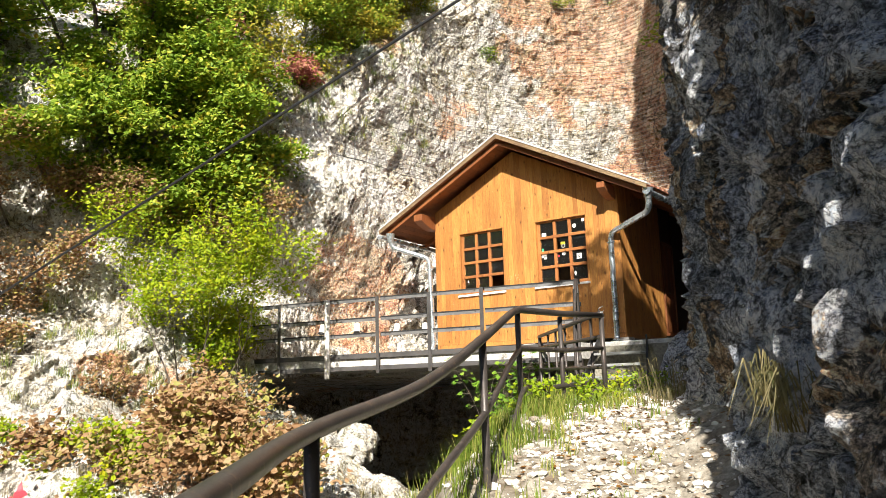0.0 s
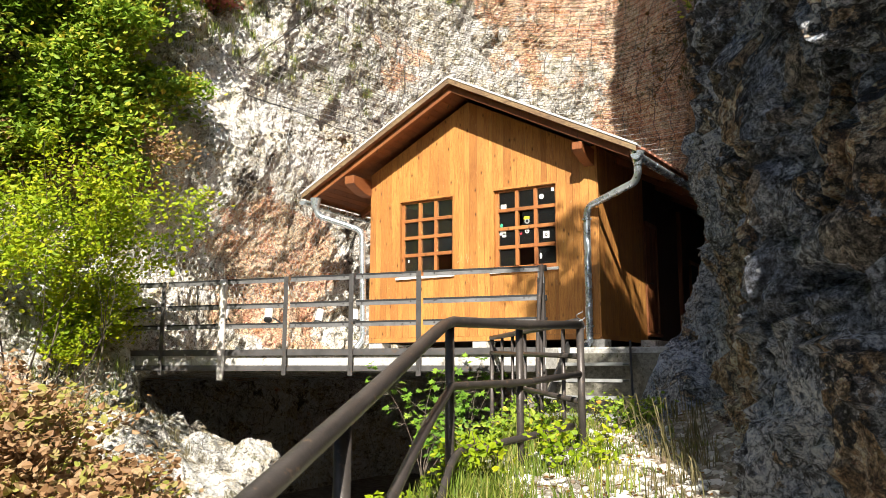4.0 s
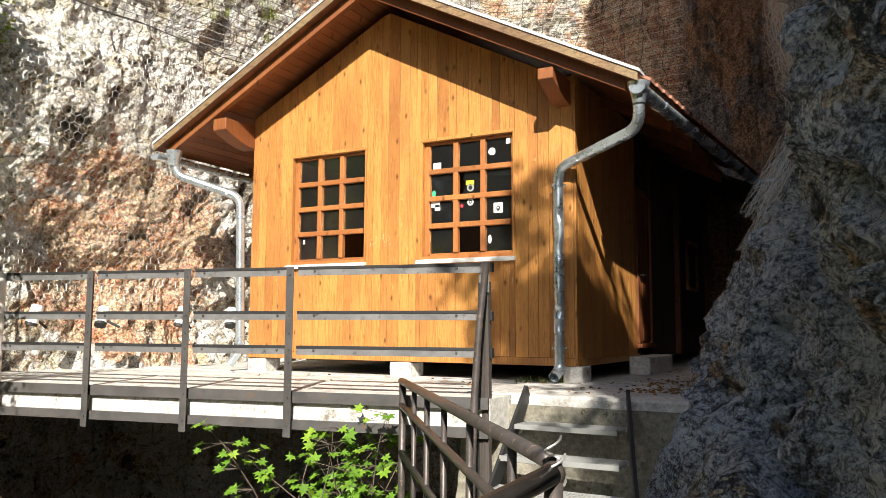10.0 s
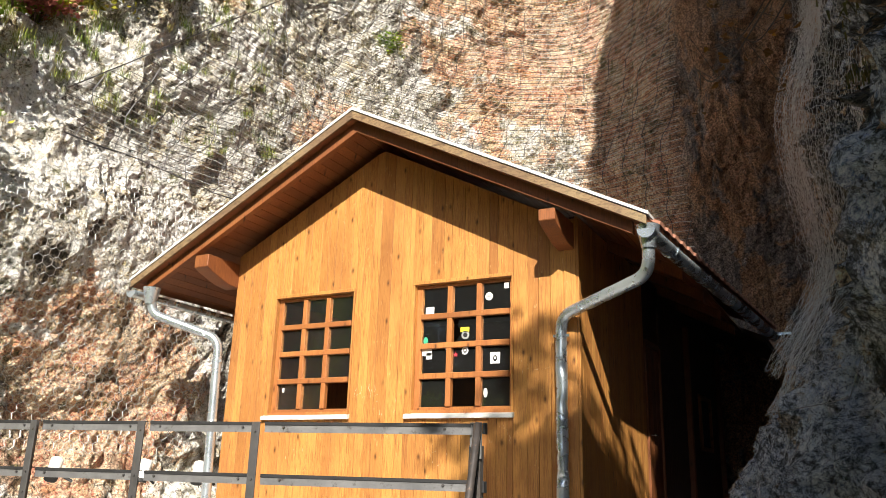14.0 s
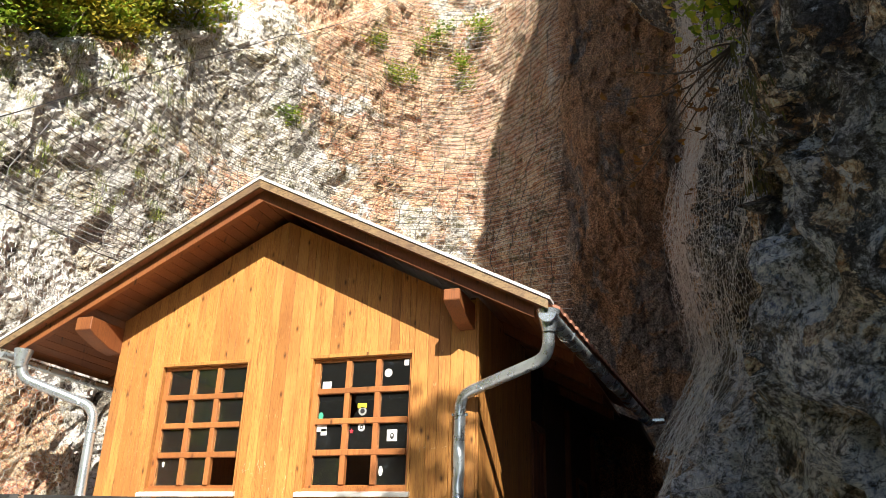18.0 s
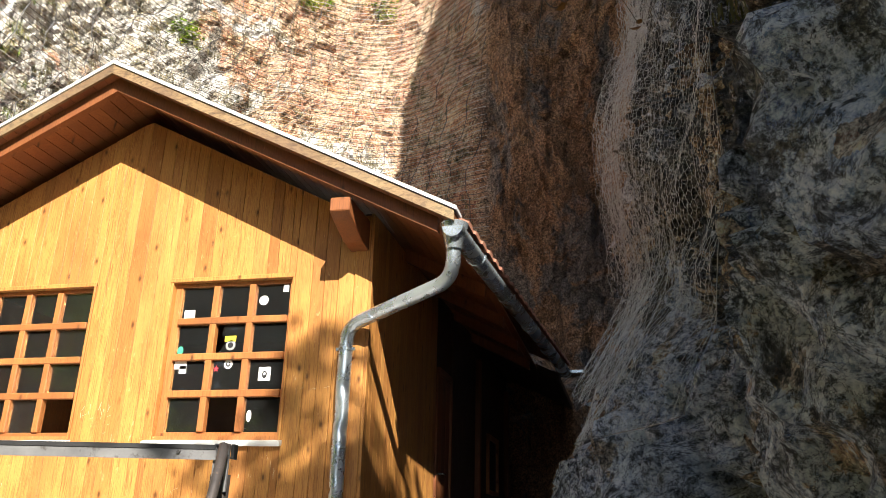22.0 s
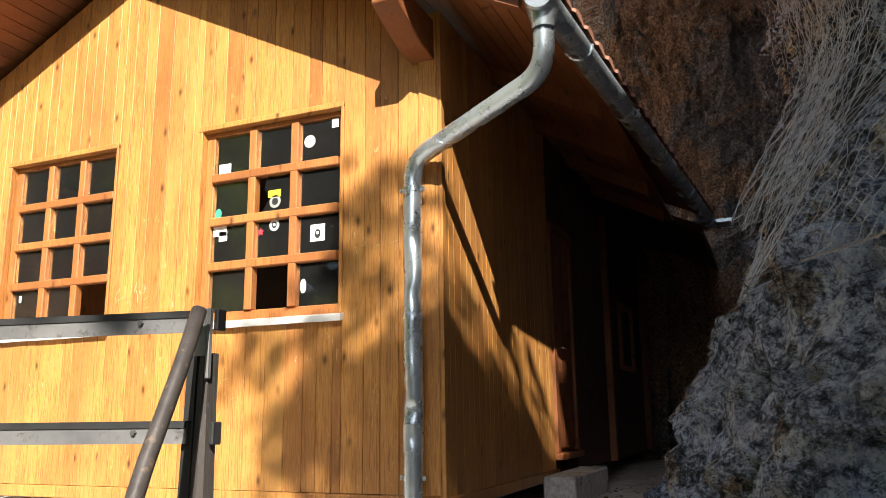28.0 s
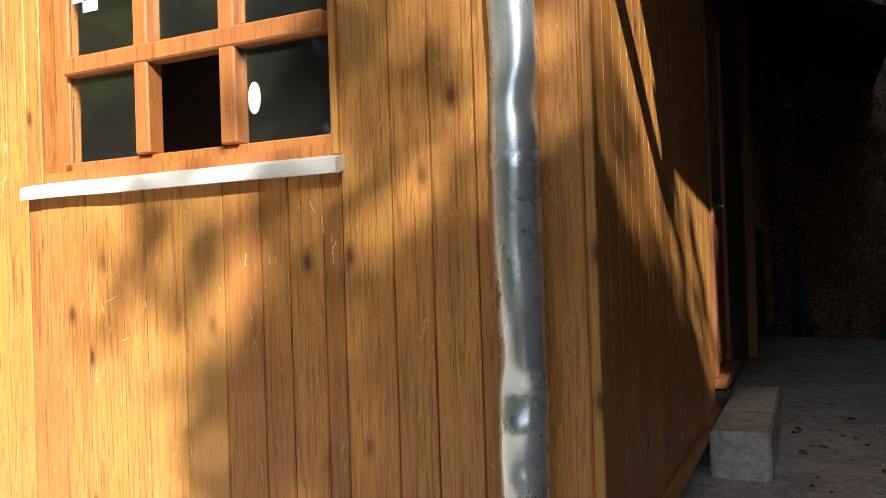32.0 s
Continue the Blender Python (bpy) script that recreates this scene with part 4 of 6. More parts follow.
def stickers(win, n, ga, gl, cw, ch):
    def cell(i, j, u, v):
        return ga + cw * (i + u), gl + ch * (j + v)

    def rect(i, j, u, v, w, h, m, y=0.0262):
        x, z = cell(i, j, u, v)
        bm = bmesh.new()
        bm.faces.new([bm.verts.new(p) for p in ((x - w, y, z - h), (x + w, y, z - h), (x + w, y, z + h), (x - w, y, z + h))])
        part("sticker", bm, m, win)

    def oval(i, j, u, v, w, h, m, y=0.0262):
        x, z = cell(i, j, u, v)
        part("sticker", disc(bmesh.new(), x, z, w, h, y), m, win)

    if n == 0:
        rect(0, 0, 0.25, 0.7, 0.012, 0.022, M_WHITE)
        return
    rect(0, 3, 0.26, 0.22, 0.045, 0.035, M_WHITE)
    oval(2, 3, 0.3, 0.55, 0.038, 0.038, M_WHITE)
    oval(2, 3, 0.3, 0.55, 0.022, 0.012, M_GALV, 0.0255)
    rect(2, 3, 0.88, 0.87, 0.022, 0.028, M_WHITE)
    oval(0, 2, 0.14, 0.2, 0.024, 0.034, M_GREEN)
    rect(1, 2, 0.5, 0.5, 0.045, 0.022, M_YELLOW)
    oval(1, 2, 0.52, 0.32, 0.04, 0.04, M_GALV)
    oval(1, 2, 0.52, 0.32, 0.022, 0.022, M_BLACK, 0.0255)
    rect(0, 1, 0.2, 0.8, 0.05, 0.03, M_WHITE)
    rect(0, 1, 0.28, 0.68, 0.03, 0.03, M_WHITE)
    rect(0, 1, 0.9, 0.9, 0.016, 0.016, M_WHITE)
    oval(1, 1, 0.52, 0.8, 0.034, 0.036, M_WHITE)
    oval(1, 1, 0.52, 0.8, 0.018, 0.02, M_BLACK, 0.0255)
    oval(1, 1, 0.52, 0.81, 0.009, 0.01, M_WHITE, 0.025)
    x, z = cell(1, 1, 0.2, 0.68)
    bm = bmesh.new()
    bm.faces.new([bm.verts.new((x + (0.028 if k % 2 == 0 else 0.011) * math.sin(math.pi * k / 5), 0.0262, z + (0.028 if k % 2 == 0 else 0.011) * math.cos(math.pi * k / 5))) for k in range(10)])
    part("sticker", bm, M_RED, win)
    rect(2, 1, 0.52, 0.52, 0.048, 0.05, M_WHITE)
    oval(2, 1, 0.52, 0.5, 0.02, 0.028, M_BLACK, 0.0255)
    oval(2, 1, 0.52, 0.52, 0.009, 0.01, M_WHITE, 0.025)
    oval(2, 0, 0.22, 0.42, 0.02, 0.042, M_WHITE)


HUT = build_hut()
sc = random.Random(17)
for x0, z0, count in ((-2.08, 1.33, 15), (-1.9, 1.2, 8), (-0.42, 1.5, 7), (-2.9, 0.8, 3), (-0.75, 0.95, 8), (-1.35, 0.75, 5)):
    for _ in range(count):
        bm = bmesh.new()
        p = Vector((x0 + sc.uniform(-0.14, 0.14), -0.0226, z0 + sc.uniform(-0.07, 0.07)))
        a = sc.choice((1.57, 1.57, 1.2, 1.9, 0.3)) + sc.uniform(-0.2, 0.2)
        q = p + Vector((math.cos(a), 0, math.sin(a))) * sc.uniform(0.015, 0.05)
        beam(bm, p, q, 0.0016, 0.0022, (0, 1, 0))
        part("scratch", bm, M_SCRATCH, HUT, "pale scratch in the varnish")


# ---- gutters and downpipes ----
def gutter(name, x0, y0, x1, y1, z, label):
    g = thing(name, label, "gutter", "gutters of the hut")
    bm = bmesh.new()
    prof = [(0.068 * math.cos(a), -0.068 * math.sin(a)) for a in np.linspace(0, math.pi, 11)]
    prof = prof + [(0.94 * px, 0.94 * pz) for px, pz in prof[::-1]]
    rings = []
    for k in range(9):
        f = k / 8
        sag = -0.008 * math.sin(f * math.pi * 2.0)
        rings.append([bm.verts.new((x0 + (x1 - x0) * f + px, y0 + (y1 - y0) * f, z + sag + pz)) for px, pz in prof])
    for a, b in zip(rings, rings[1:]):
        for k in range(len(prof)):
            bm.faces.new((a[k], b[k], b[(k + 1) % len(prof)], a[(k + 1) % len(prof)]))
    bmesh.ops.recalc_face_normals(bm, faces=bm.faces)
    part("trough", bm, M_ZINC, g, "", True)
    bm = bmesh.new()
    ring = [bm.verts.new((x0 + 0.07 * math.cos(a), y0 - 0.002, z - 0.07 * math.sin(a))) for a in np.linspace(0, math.pi, 13)]
    ring2 = [bm.verts.new(v.co + Vector((0, 0.006, 0))) for v in ring]
    bm.faces.new(ring)
    bm.faces.new(ring2[::-1])
    for k in range(len(ring)):
        bm.faces.new((ring[k], ring2[k], ring2[(k + 1) % len(ring)], ring[(k + 1) % len(ring)]))
    part("end_cap", bm, M_ZINC, g)
    for k in range(5):
        f = 0.12 + 0.2 * k
        bm = bmesh.new()
        yy, xx = y0 + (y1 - y0) * f, x0 + (x1 - x0) * f
        pts = [(xx + 0.072 * math.cos(a), yy, z - 0.072 * math.sin(a)) for a in np.linspace(0, math.pi, 9)]
        tube(bm, pts, 0.007, 4)
        part("bracket", bm, M_ZINC, g)
    return g


gutter("gutter", 0.745, -0.6, 1.1, 4.4, 2.45, "galvanised half-round gutter under the tiled eave")
gutter("gutter", -4.8, -0.62, -4.8, 4.4, 2.44, "galvanised half-round gutter beside the cliff")


def downpipe(name, pts, radius, clamps, dents, label, outlet):
    d = thing(name, label, "downpipe", "downpipes of the hut")
    smooth = []
    p = [Vector(q) for q in pts]
    smooth.append(p[0])
    for a, b, c in zip(p, p[1:], p[2:]):
        r = min(0.13, 0.45 * (b - a).length, 0.45 * (c - b).length)
        s, e = b + (a - b).normalized() * r, b + (c - b).normalized() * r
        for k in range(7):
            t = k / 6
            smooth.append(s * (1 - t) ** 2 + b * 2 * t * (1 - t) + e * t * t)
    smooth.append(p[-1])
    out = []
    for a, b in zip(smooth, smooth[1:]):
        n = max(1, int((b - a).length / 0.035))
        out += [a + (b - a) * (k / n) for k in range(n)]
    out.append(smooth[-1])

    def wobble(i, a):
        q = out[i]
        k = 1.0
        for z, depth, spread, ang in dents:
            w = math.exp(-((q.z - z) / spread) ** 2)
            k -= depth * w * max(0, math.cos(a - ang)) ** 2
            k += 0.12 * depth * w * abs(math.sin(a - ang))
        return k

    bm = bmesh.new()
    tube(bm, out, radius, 20, False, wobble)
    part("pipe", bm, M_ZINC, d, "dented galvanised pipe" if dents else "", True)
    for z in clamps:
        bm = bmesh.new()
        base = min(out, key=lambda q: abs(q.z - z) if q.y > -0.2 else 9)
        tube(bm, [base + Vector((0, 0, -0.012)), base + Vector((0, 0, 0.012))], radius * 1.1, 20)
        box(bm, base + Vector((radius, -0.012, -0.01)), base + Vector((radius + 0.022, 0.0, 0.012)))
        box(bm, base + Vector((-radius - 0.018, -0.012, -0.01)), base + Vector((-radius, 0.0, 0.012)))
        box(bm, base + Vector((-0.008, 0.0, -0.008)), base + Vector((0.008, -base.y - 0.02, 0.008)))
        part("clamp", bm, M_ZINC, d)
    for z in (2.0, 1.1):
        bm = bmesh.new()
        base = min(out, key=lambda q: abs(q.z - z) if q.y > -0.2 else 9)
        tube(bm, [base + Vector((0, 0, -0.03)), base + Vector((0, 0, 0.004)), base + Vector((0, 0, 0.006))], [radius * 1.035, radius * 1.05, radius * 1.0], 20, False)
        part("joint_sleeve", bm, M_ZINC, d, "", True)
    bm = bmesh.new()
    top = Vector(pts[0])
    tube(bm, [top + Vector((0, 0, 0.1)), top + Vector((0, 0, 0.02)), top + Vector((0, 0, -0.08))], [radius * 1.9, radius * 1.5, radius * 1.08], 16, False)
    part("funnel", bm, M_ZINC, d, "", True)
    return d


downpipe("downpipe", [(0.735, -0.5, 2.4), (0.72, -0.46, 2.13), (-0.118, -0.1, 1.93), (-0.122, -0.1, 0.1), (-0.145, -0.2, 0.035)], 0.05, (1.78, 0.31), ((1.32, 0.28, 0.1, 2.2), (1.2, 0.3, 0.035, 0.6), (0.95, 0.12, 0.08, 1.0), (0.62, 0.75, 0.02, 1.6), (0.7, 0.2, 0.07, 2.6), (0.5, 0.35, 0.03, 1.2), (1.5, 0.35, 0.03, 1.2), (0.82, 0.25, 0.03, 3.4), (1.42, 0.3, 0.02, 5.2)), "dented galvanised downpipe at the hut's corner", True)
downpipe("downpipe", [(-4.62, -0.5, 2.38), (-4.6, -0.46, 2.2), (-3.96, -0.1, 1.95), (-3.9, -0.1, 0.2), (-3.98, -0.18, 0.05)], 0.05, (1.7, 0.3), (), "pale galvanised downpipe at the hut's far corner", True)

# ---- piers and step ----
for lo, hi in (((-0.12, -0.03, -0.03), (0.06, 0.25, 0.128)), ((-1.97, -0.02, -0.03), (-1.72, 0.25, 0.128)), ((-3.86, -0.02, -0.03), (-3.6, 0.25, 0.128)), ((-0.26, 3.0, -0.03), (0.0, 3.3, 0.128)), ((-3.86, 3.0, -0.03), (-3.6, 3.3, 0.128))):
    tagged(link_mesh("pier_block", box(bmesh.new(), lo, hi, 0.012), M_CONCRETE), "rough concrete pier block under the hut", "pier block", "pier blocks under the hut")
bm = bmesh.new()
box(bm, (0.02, 1.7, -0.03), (0.25, 2.8, 0.17), 0.012)
tagged(link_mesh("door_step", bm, M_CONCRETE), "worn concrete step below the side door", "step")


# ---- deck and its railing ----
def deck_y(x):
    return -1.755 + x * 0.18


def build_deck():
    d = tagged(new("deck"), "pale concrete deck edged with dark steel channels", "deck", "", "structure")
    bm = bmesh.new()
    vs = [bm.verts.new((x, y, z)) for z in (-0.27, -0.03) for x, y in ((-0.05, deck_y(-0.05) + 0.03), (-8.5, deck_y(-8.5) + 0.03), (-8.5, -0.11), (-0.05, -1.36), (-0.46, -1.36), (-0.46, -0.11))]
    bmesh.ops.convex_hull(bm, input=vs)
    part("slab", bm, M_CONCRETE, d)
    for z0, z1 in ((-0.1, -0.025), (-0.3, -0.235)):
        bm = bmesh.new()
        beam(bm, (-0.05, deck_y(-0.05), (z0 + z1) / 2), (-8.5, deck_y(-8.5), (z0 + z1) / 2), 0.035, z1 - z0, (0, 0, 1), 0.003)
        part("edge_channel", bm, M_STEEL, d)


build_deck()
POSTS = (-1.575, -2.49, -3.44, -4.43, -5.4, -6.4, -7.4)


def build_deck_railing():
    r = thing("deck_railing", "dark steel angle railing with bolted rails and posts", "railing")
    for x in POSTS:
        y = deck_y(x) - 0.03
        wood = abs(x + 4.43) < 0.01
        bm = bmesh.new()
        if wood:
            rings = [(x + 0.012 * noise.noise(Vector((0, 0, z * 3))), y, z) for z in np.linspace(-0.43, 0.93, 16)]
            tube(bm, rings, [0.05 + 0.008 * noise.noise(Vector((3, 1, z * 4))) for z in np.linspace(0, 1.5, 16)], 7)
            part("post", bm, M_PALEWOOD, r, "pale weathered wooden post", True)
            continue
        box(bm, (x - 0.035, y - 0.028, -0.36), (x + 0.035, y - 0.02, 0.93), 0.001)
        box(bm, (x - 0.035, y - 0.02, -0.36), (x - 0.028, y + 0.04, 0.93), 0.001)
        post = part("post", bm, M_STEEL, r)
        for z in (-0.27, -0.06, 0.2, 0.3, 0.42, 0.56, 0.87):
            bm = bmesh.new()
            tube(bm, [(x + 0.005, y - 0.028, z), (x + 0.005, y - 0.036, z)], 0.009, 6)
            part("bolt", bm, M_STEEL, post)
    xs = [-0.075] + list(POSTS) + [-8.5]
    for z in (0.895, 0.555, 0.29):
        for a, b in zip(xs, xs[1:]):
            bm = bmesh.new()
            pa, pb = Vector((a - 0.036, deck_y(a), z)), Vector((b + 0.036, deck_y(b), z))
            beam(bm, pa, pb, 0.006, 0.062, (0, 0, 1), 0.001)
            rail = part("rail", bm, M_STEEL_LIT, r)
            # dark strips: one on top of the rail, one along its face
            bm = bmesh.new()
            beam(bm, pa + Vector((0, 0.018, 0.034)), pb + Vector((0, 0.018, 0.034)), 0.05, 0.006)
            beam(bm, pa + Vector((0, -0.006, 0.026)), pb + Vector((0, -0.006, 0.026)), 0.005, 0.02)
            part("rail_dark_strip", bm, M_BLACK, rail)
            for f in (0.12, 0.9):
                q = pa + (pb - pa) * f
                bm = bmesh.new()
                tube(bm, [q + Vector((0, -0.003, 0.002)), q + Vector((0, -0.014, 0.002))], 0.009, 6)
                part("bolt", bm, M_STEEL, rail)
    # stout end post and its brace
    bm = bmesh.new()
    prev = None
    for z in np.linspace(-1.0, 0.8, 34):
        f = min(1.3, (0.82 - z) / 0.9)
        w = 0.015 + 0.019 * f
        mid = -0.078 - 0.014 * f + 0.003 * noise.noise(Vector((z * 2.2, 3.1, 0)))
        left, right = mid - w - 0.002 * noise.noise(Vector((z * 9, 0.7, 2.2))), mid + w + 0.005 * noise.noise(Vector((z * 11, 5.7, 2.2)))
        ring = [bm.verts.new(p) for p in ((left, -1.742, z), (mid + 0.3 * w, -1.748, z), (right, -1.738, z), (right, -1.69, z), (left, -1.69, z))]
        if prev:
            for j in range(5):
                bm.faces.new((prev[j], prev[(j + 1) % 5], ring[(j + 1) % 5], ring[j]))
        else:
            bm.faces.new(ring[::-1])
        prev = ring
    bm.faces.new(prev)
    post = part("end_post", bm, M_OLDWOOD, r, "dark weathered wooden end post")
    bm = bmesh.new()
    vs = [bm.verts.new((x, y, z)) for x, z in ((-0.138, 0.8), (-0.102, 0.8), (-0.19, -0.9), (-0.135, -0.9)) for y in (-1.746, -1.7)]
    bmesh.ops.convex_hull(bm, input=vs)
    part("steel_strap", bm, M_BLACK, post)
    part("bracket", box(bmesh.new(), (-0.132, -1.752, 0.79), (-0.068, -1.744, 0.94), 0.002), M_STEEL_LIT, post, "grey bent steel bracket")
    part("bracket", box(bmesh.new(), (-0.066, -1.755, 0.72), (-0.052, -1.738, 0.94), 0.002), M_STEEL_LIT, post)
    for z in (0.905, 0.553, 0.29):
        part("rail_end", box(bmesh.new(), (-0.055, -1.735, z - 0.035), (-0.038, -1.69, z + 0.035), 0.004), M_BLACK, post)
    bm = bmesh.new()
    tube(bm, [(-0.05, -1.81, 0.925), (-0.015, -1.92, 0.74), (0.03, -2.08, 0.49), (0.14, -2.38, 0.02), (0.3, -2.75, -0.5), (0.42, -2.98, -0.95)], 0.024, 12)
    part("brace_pipe", bm, M_PIPE, r, "rusty round stair handrail pipe", True)


# lighter copy of the dark steel; its paleness is sunlight on the rail faces
M_STEEL_LIT = plain_material("lit_grey_steel", (0.16, 0.16, 0.165), (0.25, 0.25, 0.25), 0.45, 0.4, 5.0, 0.1, (0.1, 0.09, 0.085))
M_PALEWOOD = wood_material("pale_bleached_wood", (0.74, 0.71, 0.66), (0.64, 0.61, 0.56), (0.34, 0.31, 0.28), 0.85)
build_deck_railing()


# ---- path railing ----
def build_path_railing():
    r = thing("path_railing", "bent grey-brown steel pipe railing beside the footpath", "railing", "path railings")
    E = Vector((1.5, -4.65, 0.05))
    bend = Vector((1.42, -6.45, -0.025))
    main = curve_pts([(5.9, -15.5, -1.5), (4.45, -13.1, -1.12), (3.7, -11.8, -0.955), (3.1, -10.9, -0.885), (2.62, -9.6, -0.72), (2.2, -8.35, -0.42), (1.72, -7.1, -0.13), bend], 6)[:-1] + [bend + Vector((0.005, 0.06, 0.01)), bend.lerp(E, 0.5) + Vector((0, 0, -0.005)), E]
    bm = bmesh.new()
    tube(bm, main, 0.031, 14)
    part("top_rail", bm, M_PIPE, r, "", True)
    bm = bmesh.new()
    low = curve_pts([(6.0, -15.45, -2.3), (3.85, -11.7, -1.55), (2.95, -10.3, -1.33), (2.2, -8.35, -0.9), (1.75, -7.2, -0.55), (1.43, -6.42, -0.37)], 6)[:-1] + [Vector((1.43, -6.42, -0.37)), Vector((1.45, -5.5, -0.36)), Vector((1.5, -4.68, -0.31))]
    tube(bm, low, 0.023, 12)
    part("middle_rail", bm, M_PIPE, r, "", True)
    bm = bmesh.new()
    tube(bm, curve_pts([(2.2, -8.3, -1.35), (1.72, -7.1, -1.0), (1.45, -6.4, -0.74), (1.4, -5.9, -0.73), (1.46, -5.4, -0.7), (1.52, -4.9, -0.67)], 5), 0.023, 10)
    part("lower_rail", bm, M_PIPE, r, "", True)
    for (x, y, zt), zb, rad in (((4.45, -13.1, -1.12), -2.45, 0.026), ((3.1, -10.9, -0.885), -2.3, 0.026), ((2.2, -8.35, -0.42), -1.9, 0.026), ((1.42, -6.42, -0.03), -1.35, 0.026), ((1.42, -5.53, -0.02), -1.1, 0.024), ((1.5, -4.65, 0.05), -0.95, 0.028)):
        bm = bmesh.new()
        tube(bm, [(x, y, zb), (x, y, zt)], rad, 12)
        part("post", bm, M_PIPE, r, "", True)
    bm = bmesh.new()
    bmesh.ops.create_uvsphere(bm, u_segments=14, v_segments=8, radius=0.036, matrix=Matrix.Translation(E))
    part("corner_joint", bm, M_PIPE, r, "", True)
    # rail back to the deck
    r2 = thing("path_railing", "short grey-brown pipe railing between path and deck", "railing", "path railings")
    P2 = Vector((-0.65, -1.95, 0.085))
    bm = bmesh.new()
    tube(bm, [E + Vector((-0.03, 0.04, 0.03)), E.lerp(P2, 0.5) + Vector((0.0, 0, 0.015)), P2], 0.026, 12)
    part("top_rail", bm, M_PIPE, r2, "rust-worn pipe rail", True)
    for dz in (-0.17, -0.5):
        bm = bmesh.new()
        tube(bm, [E + Vector((-0.02, 0.03, dz - 0.06)), E.lerp(P2, 0.35) + Vector((0, 0, dz - 0.04)), P2 + Vector((0, 0, dz))], 0.022, 10)
        part("middle_rail", bm, M_PIPE, r2, "", True)
    for f in (0.14, 0.34, 0.52, 0.68, 0.83, 1.0):
        q = E.lerp(P2, f)
        bm = bmesh.new()
        tube(bm, [(q.x, q.y, -1.05 - 0.5 * f), (q.x + 0.01, q.y, q.z)], 0.017 if f < 1 else 0.026, 10)
        part("post", bm, M_PIPE, r2, "", True)
    for k in range(2):
        bm = bmesh.new()
        pts = [E + Vector((0.02 * math.cos(a) + 0.012 * k, 0.04 * math.sin(a), 0.02 + 0.012 * a - 0.05 * k)) for a in np.linspace(0, 7, 16)]
        tube(bm, pts, 0.004, 5)
        part("wire_tie", bm, M_GALV, r2, "frayed wire wound round the joint")


build_path_railing()


# ---- stairs ----
def build_stairs():
    s = thing("stairs", "open steel stairs with pale grating treads", "stairs")
    for x0, x1 in ((0.08, 0.14), (0.83, 1.18)):
        bm = bmesh.new()
        beam(bm, (x0, -1.36, 0.0), (x1, -2.42, -0.86), 0.022, 0.12, (0, 0, 1), 0.003)
        part("stringer", bm, M_BLACK, s)
    for k in range(4):
        y0 = -1.44 - 0.275 * k
        z = -0.2 - 0.178 * k
        xl, xr = 0.1 + 0.015 * k, 0.84 + 0.085 * k
        t = part("tread", box(bmesh.new(), (xl, y0 - 0.235, z - 0.035), (xr, y0 - 0.222, z), 0.002), M_GALV, s, "pale steel grating tread")
        bm = bmesh.new()
        n = 34
        for j in range(n):
            x = xl + (xr - xl) * (j + 0.5) / n
            box(bm, (x - 0.002, y0 - 0.222, z - 0.03), (x + 0.002, y0, z - 0.002))
        for j in range(5):
            yy = y0 - 0.2 + 0.045 * j
            box(bm, (xl, yy, z - 0.012), (xr, yy + 0.004, z - 0.004))
        box(bm, (xl, y0 - 0.004, z - 0.035), (xr, y0 + 0.004, z - 0.001))
        part("grating", bm, M_GALV, t)


build_stairs()


# ---- rockfall nets ----
def wires(name, segs, radius, material, label):
    """Thin three-sided wires along many segments, joined."""
    seg = np.asarray(segs, dtype=np.float64)
    a, b = seg[:, 0], seg[:, 1]
    d = b - a
    d /= np.linalg.norm(d, axis=1)[:, None] + 1e-9
    u = np.cross(d, np.array([0.31, 0.62, 0.72]))
    u /= np.linalg.norm(u, axis=1)[:, None] + 1e-9
    w = np.cross(d, u)
    n = len(seg)
    co = np.zeros((n, 6, 3))
    for k in range(3):
        off = (u * math.cos(2.0944 * k) + w * math.sin(2.0944 * k)) * radius
        co[:, k], co[:, 3 + k] = a + off, b + off
    base = (np.arange(n) * 6)[:, None]
    quads = np.concatenate([base + np.array([k, (k + 1) % 3, 3 + (k + 1) % 3, 3 + k]) for k in range(3)]).reshape(-1, 4)
    me = bpy.data.meshes.new(name)
    me.from_pydata(co.reshape(-1, 3).tolist(), [], quads.tolist())
    me.materials.append(material)
    return tagged(new(name, me), label, "rockfall net", "rockfall nets", "stuff")


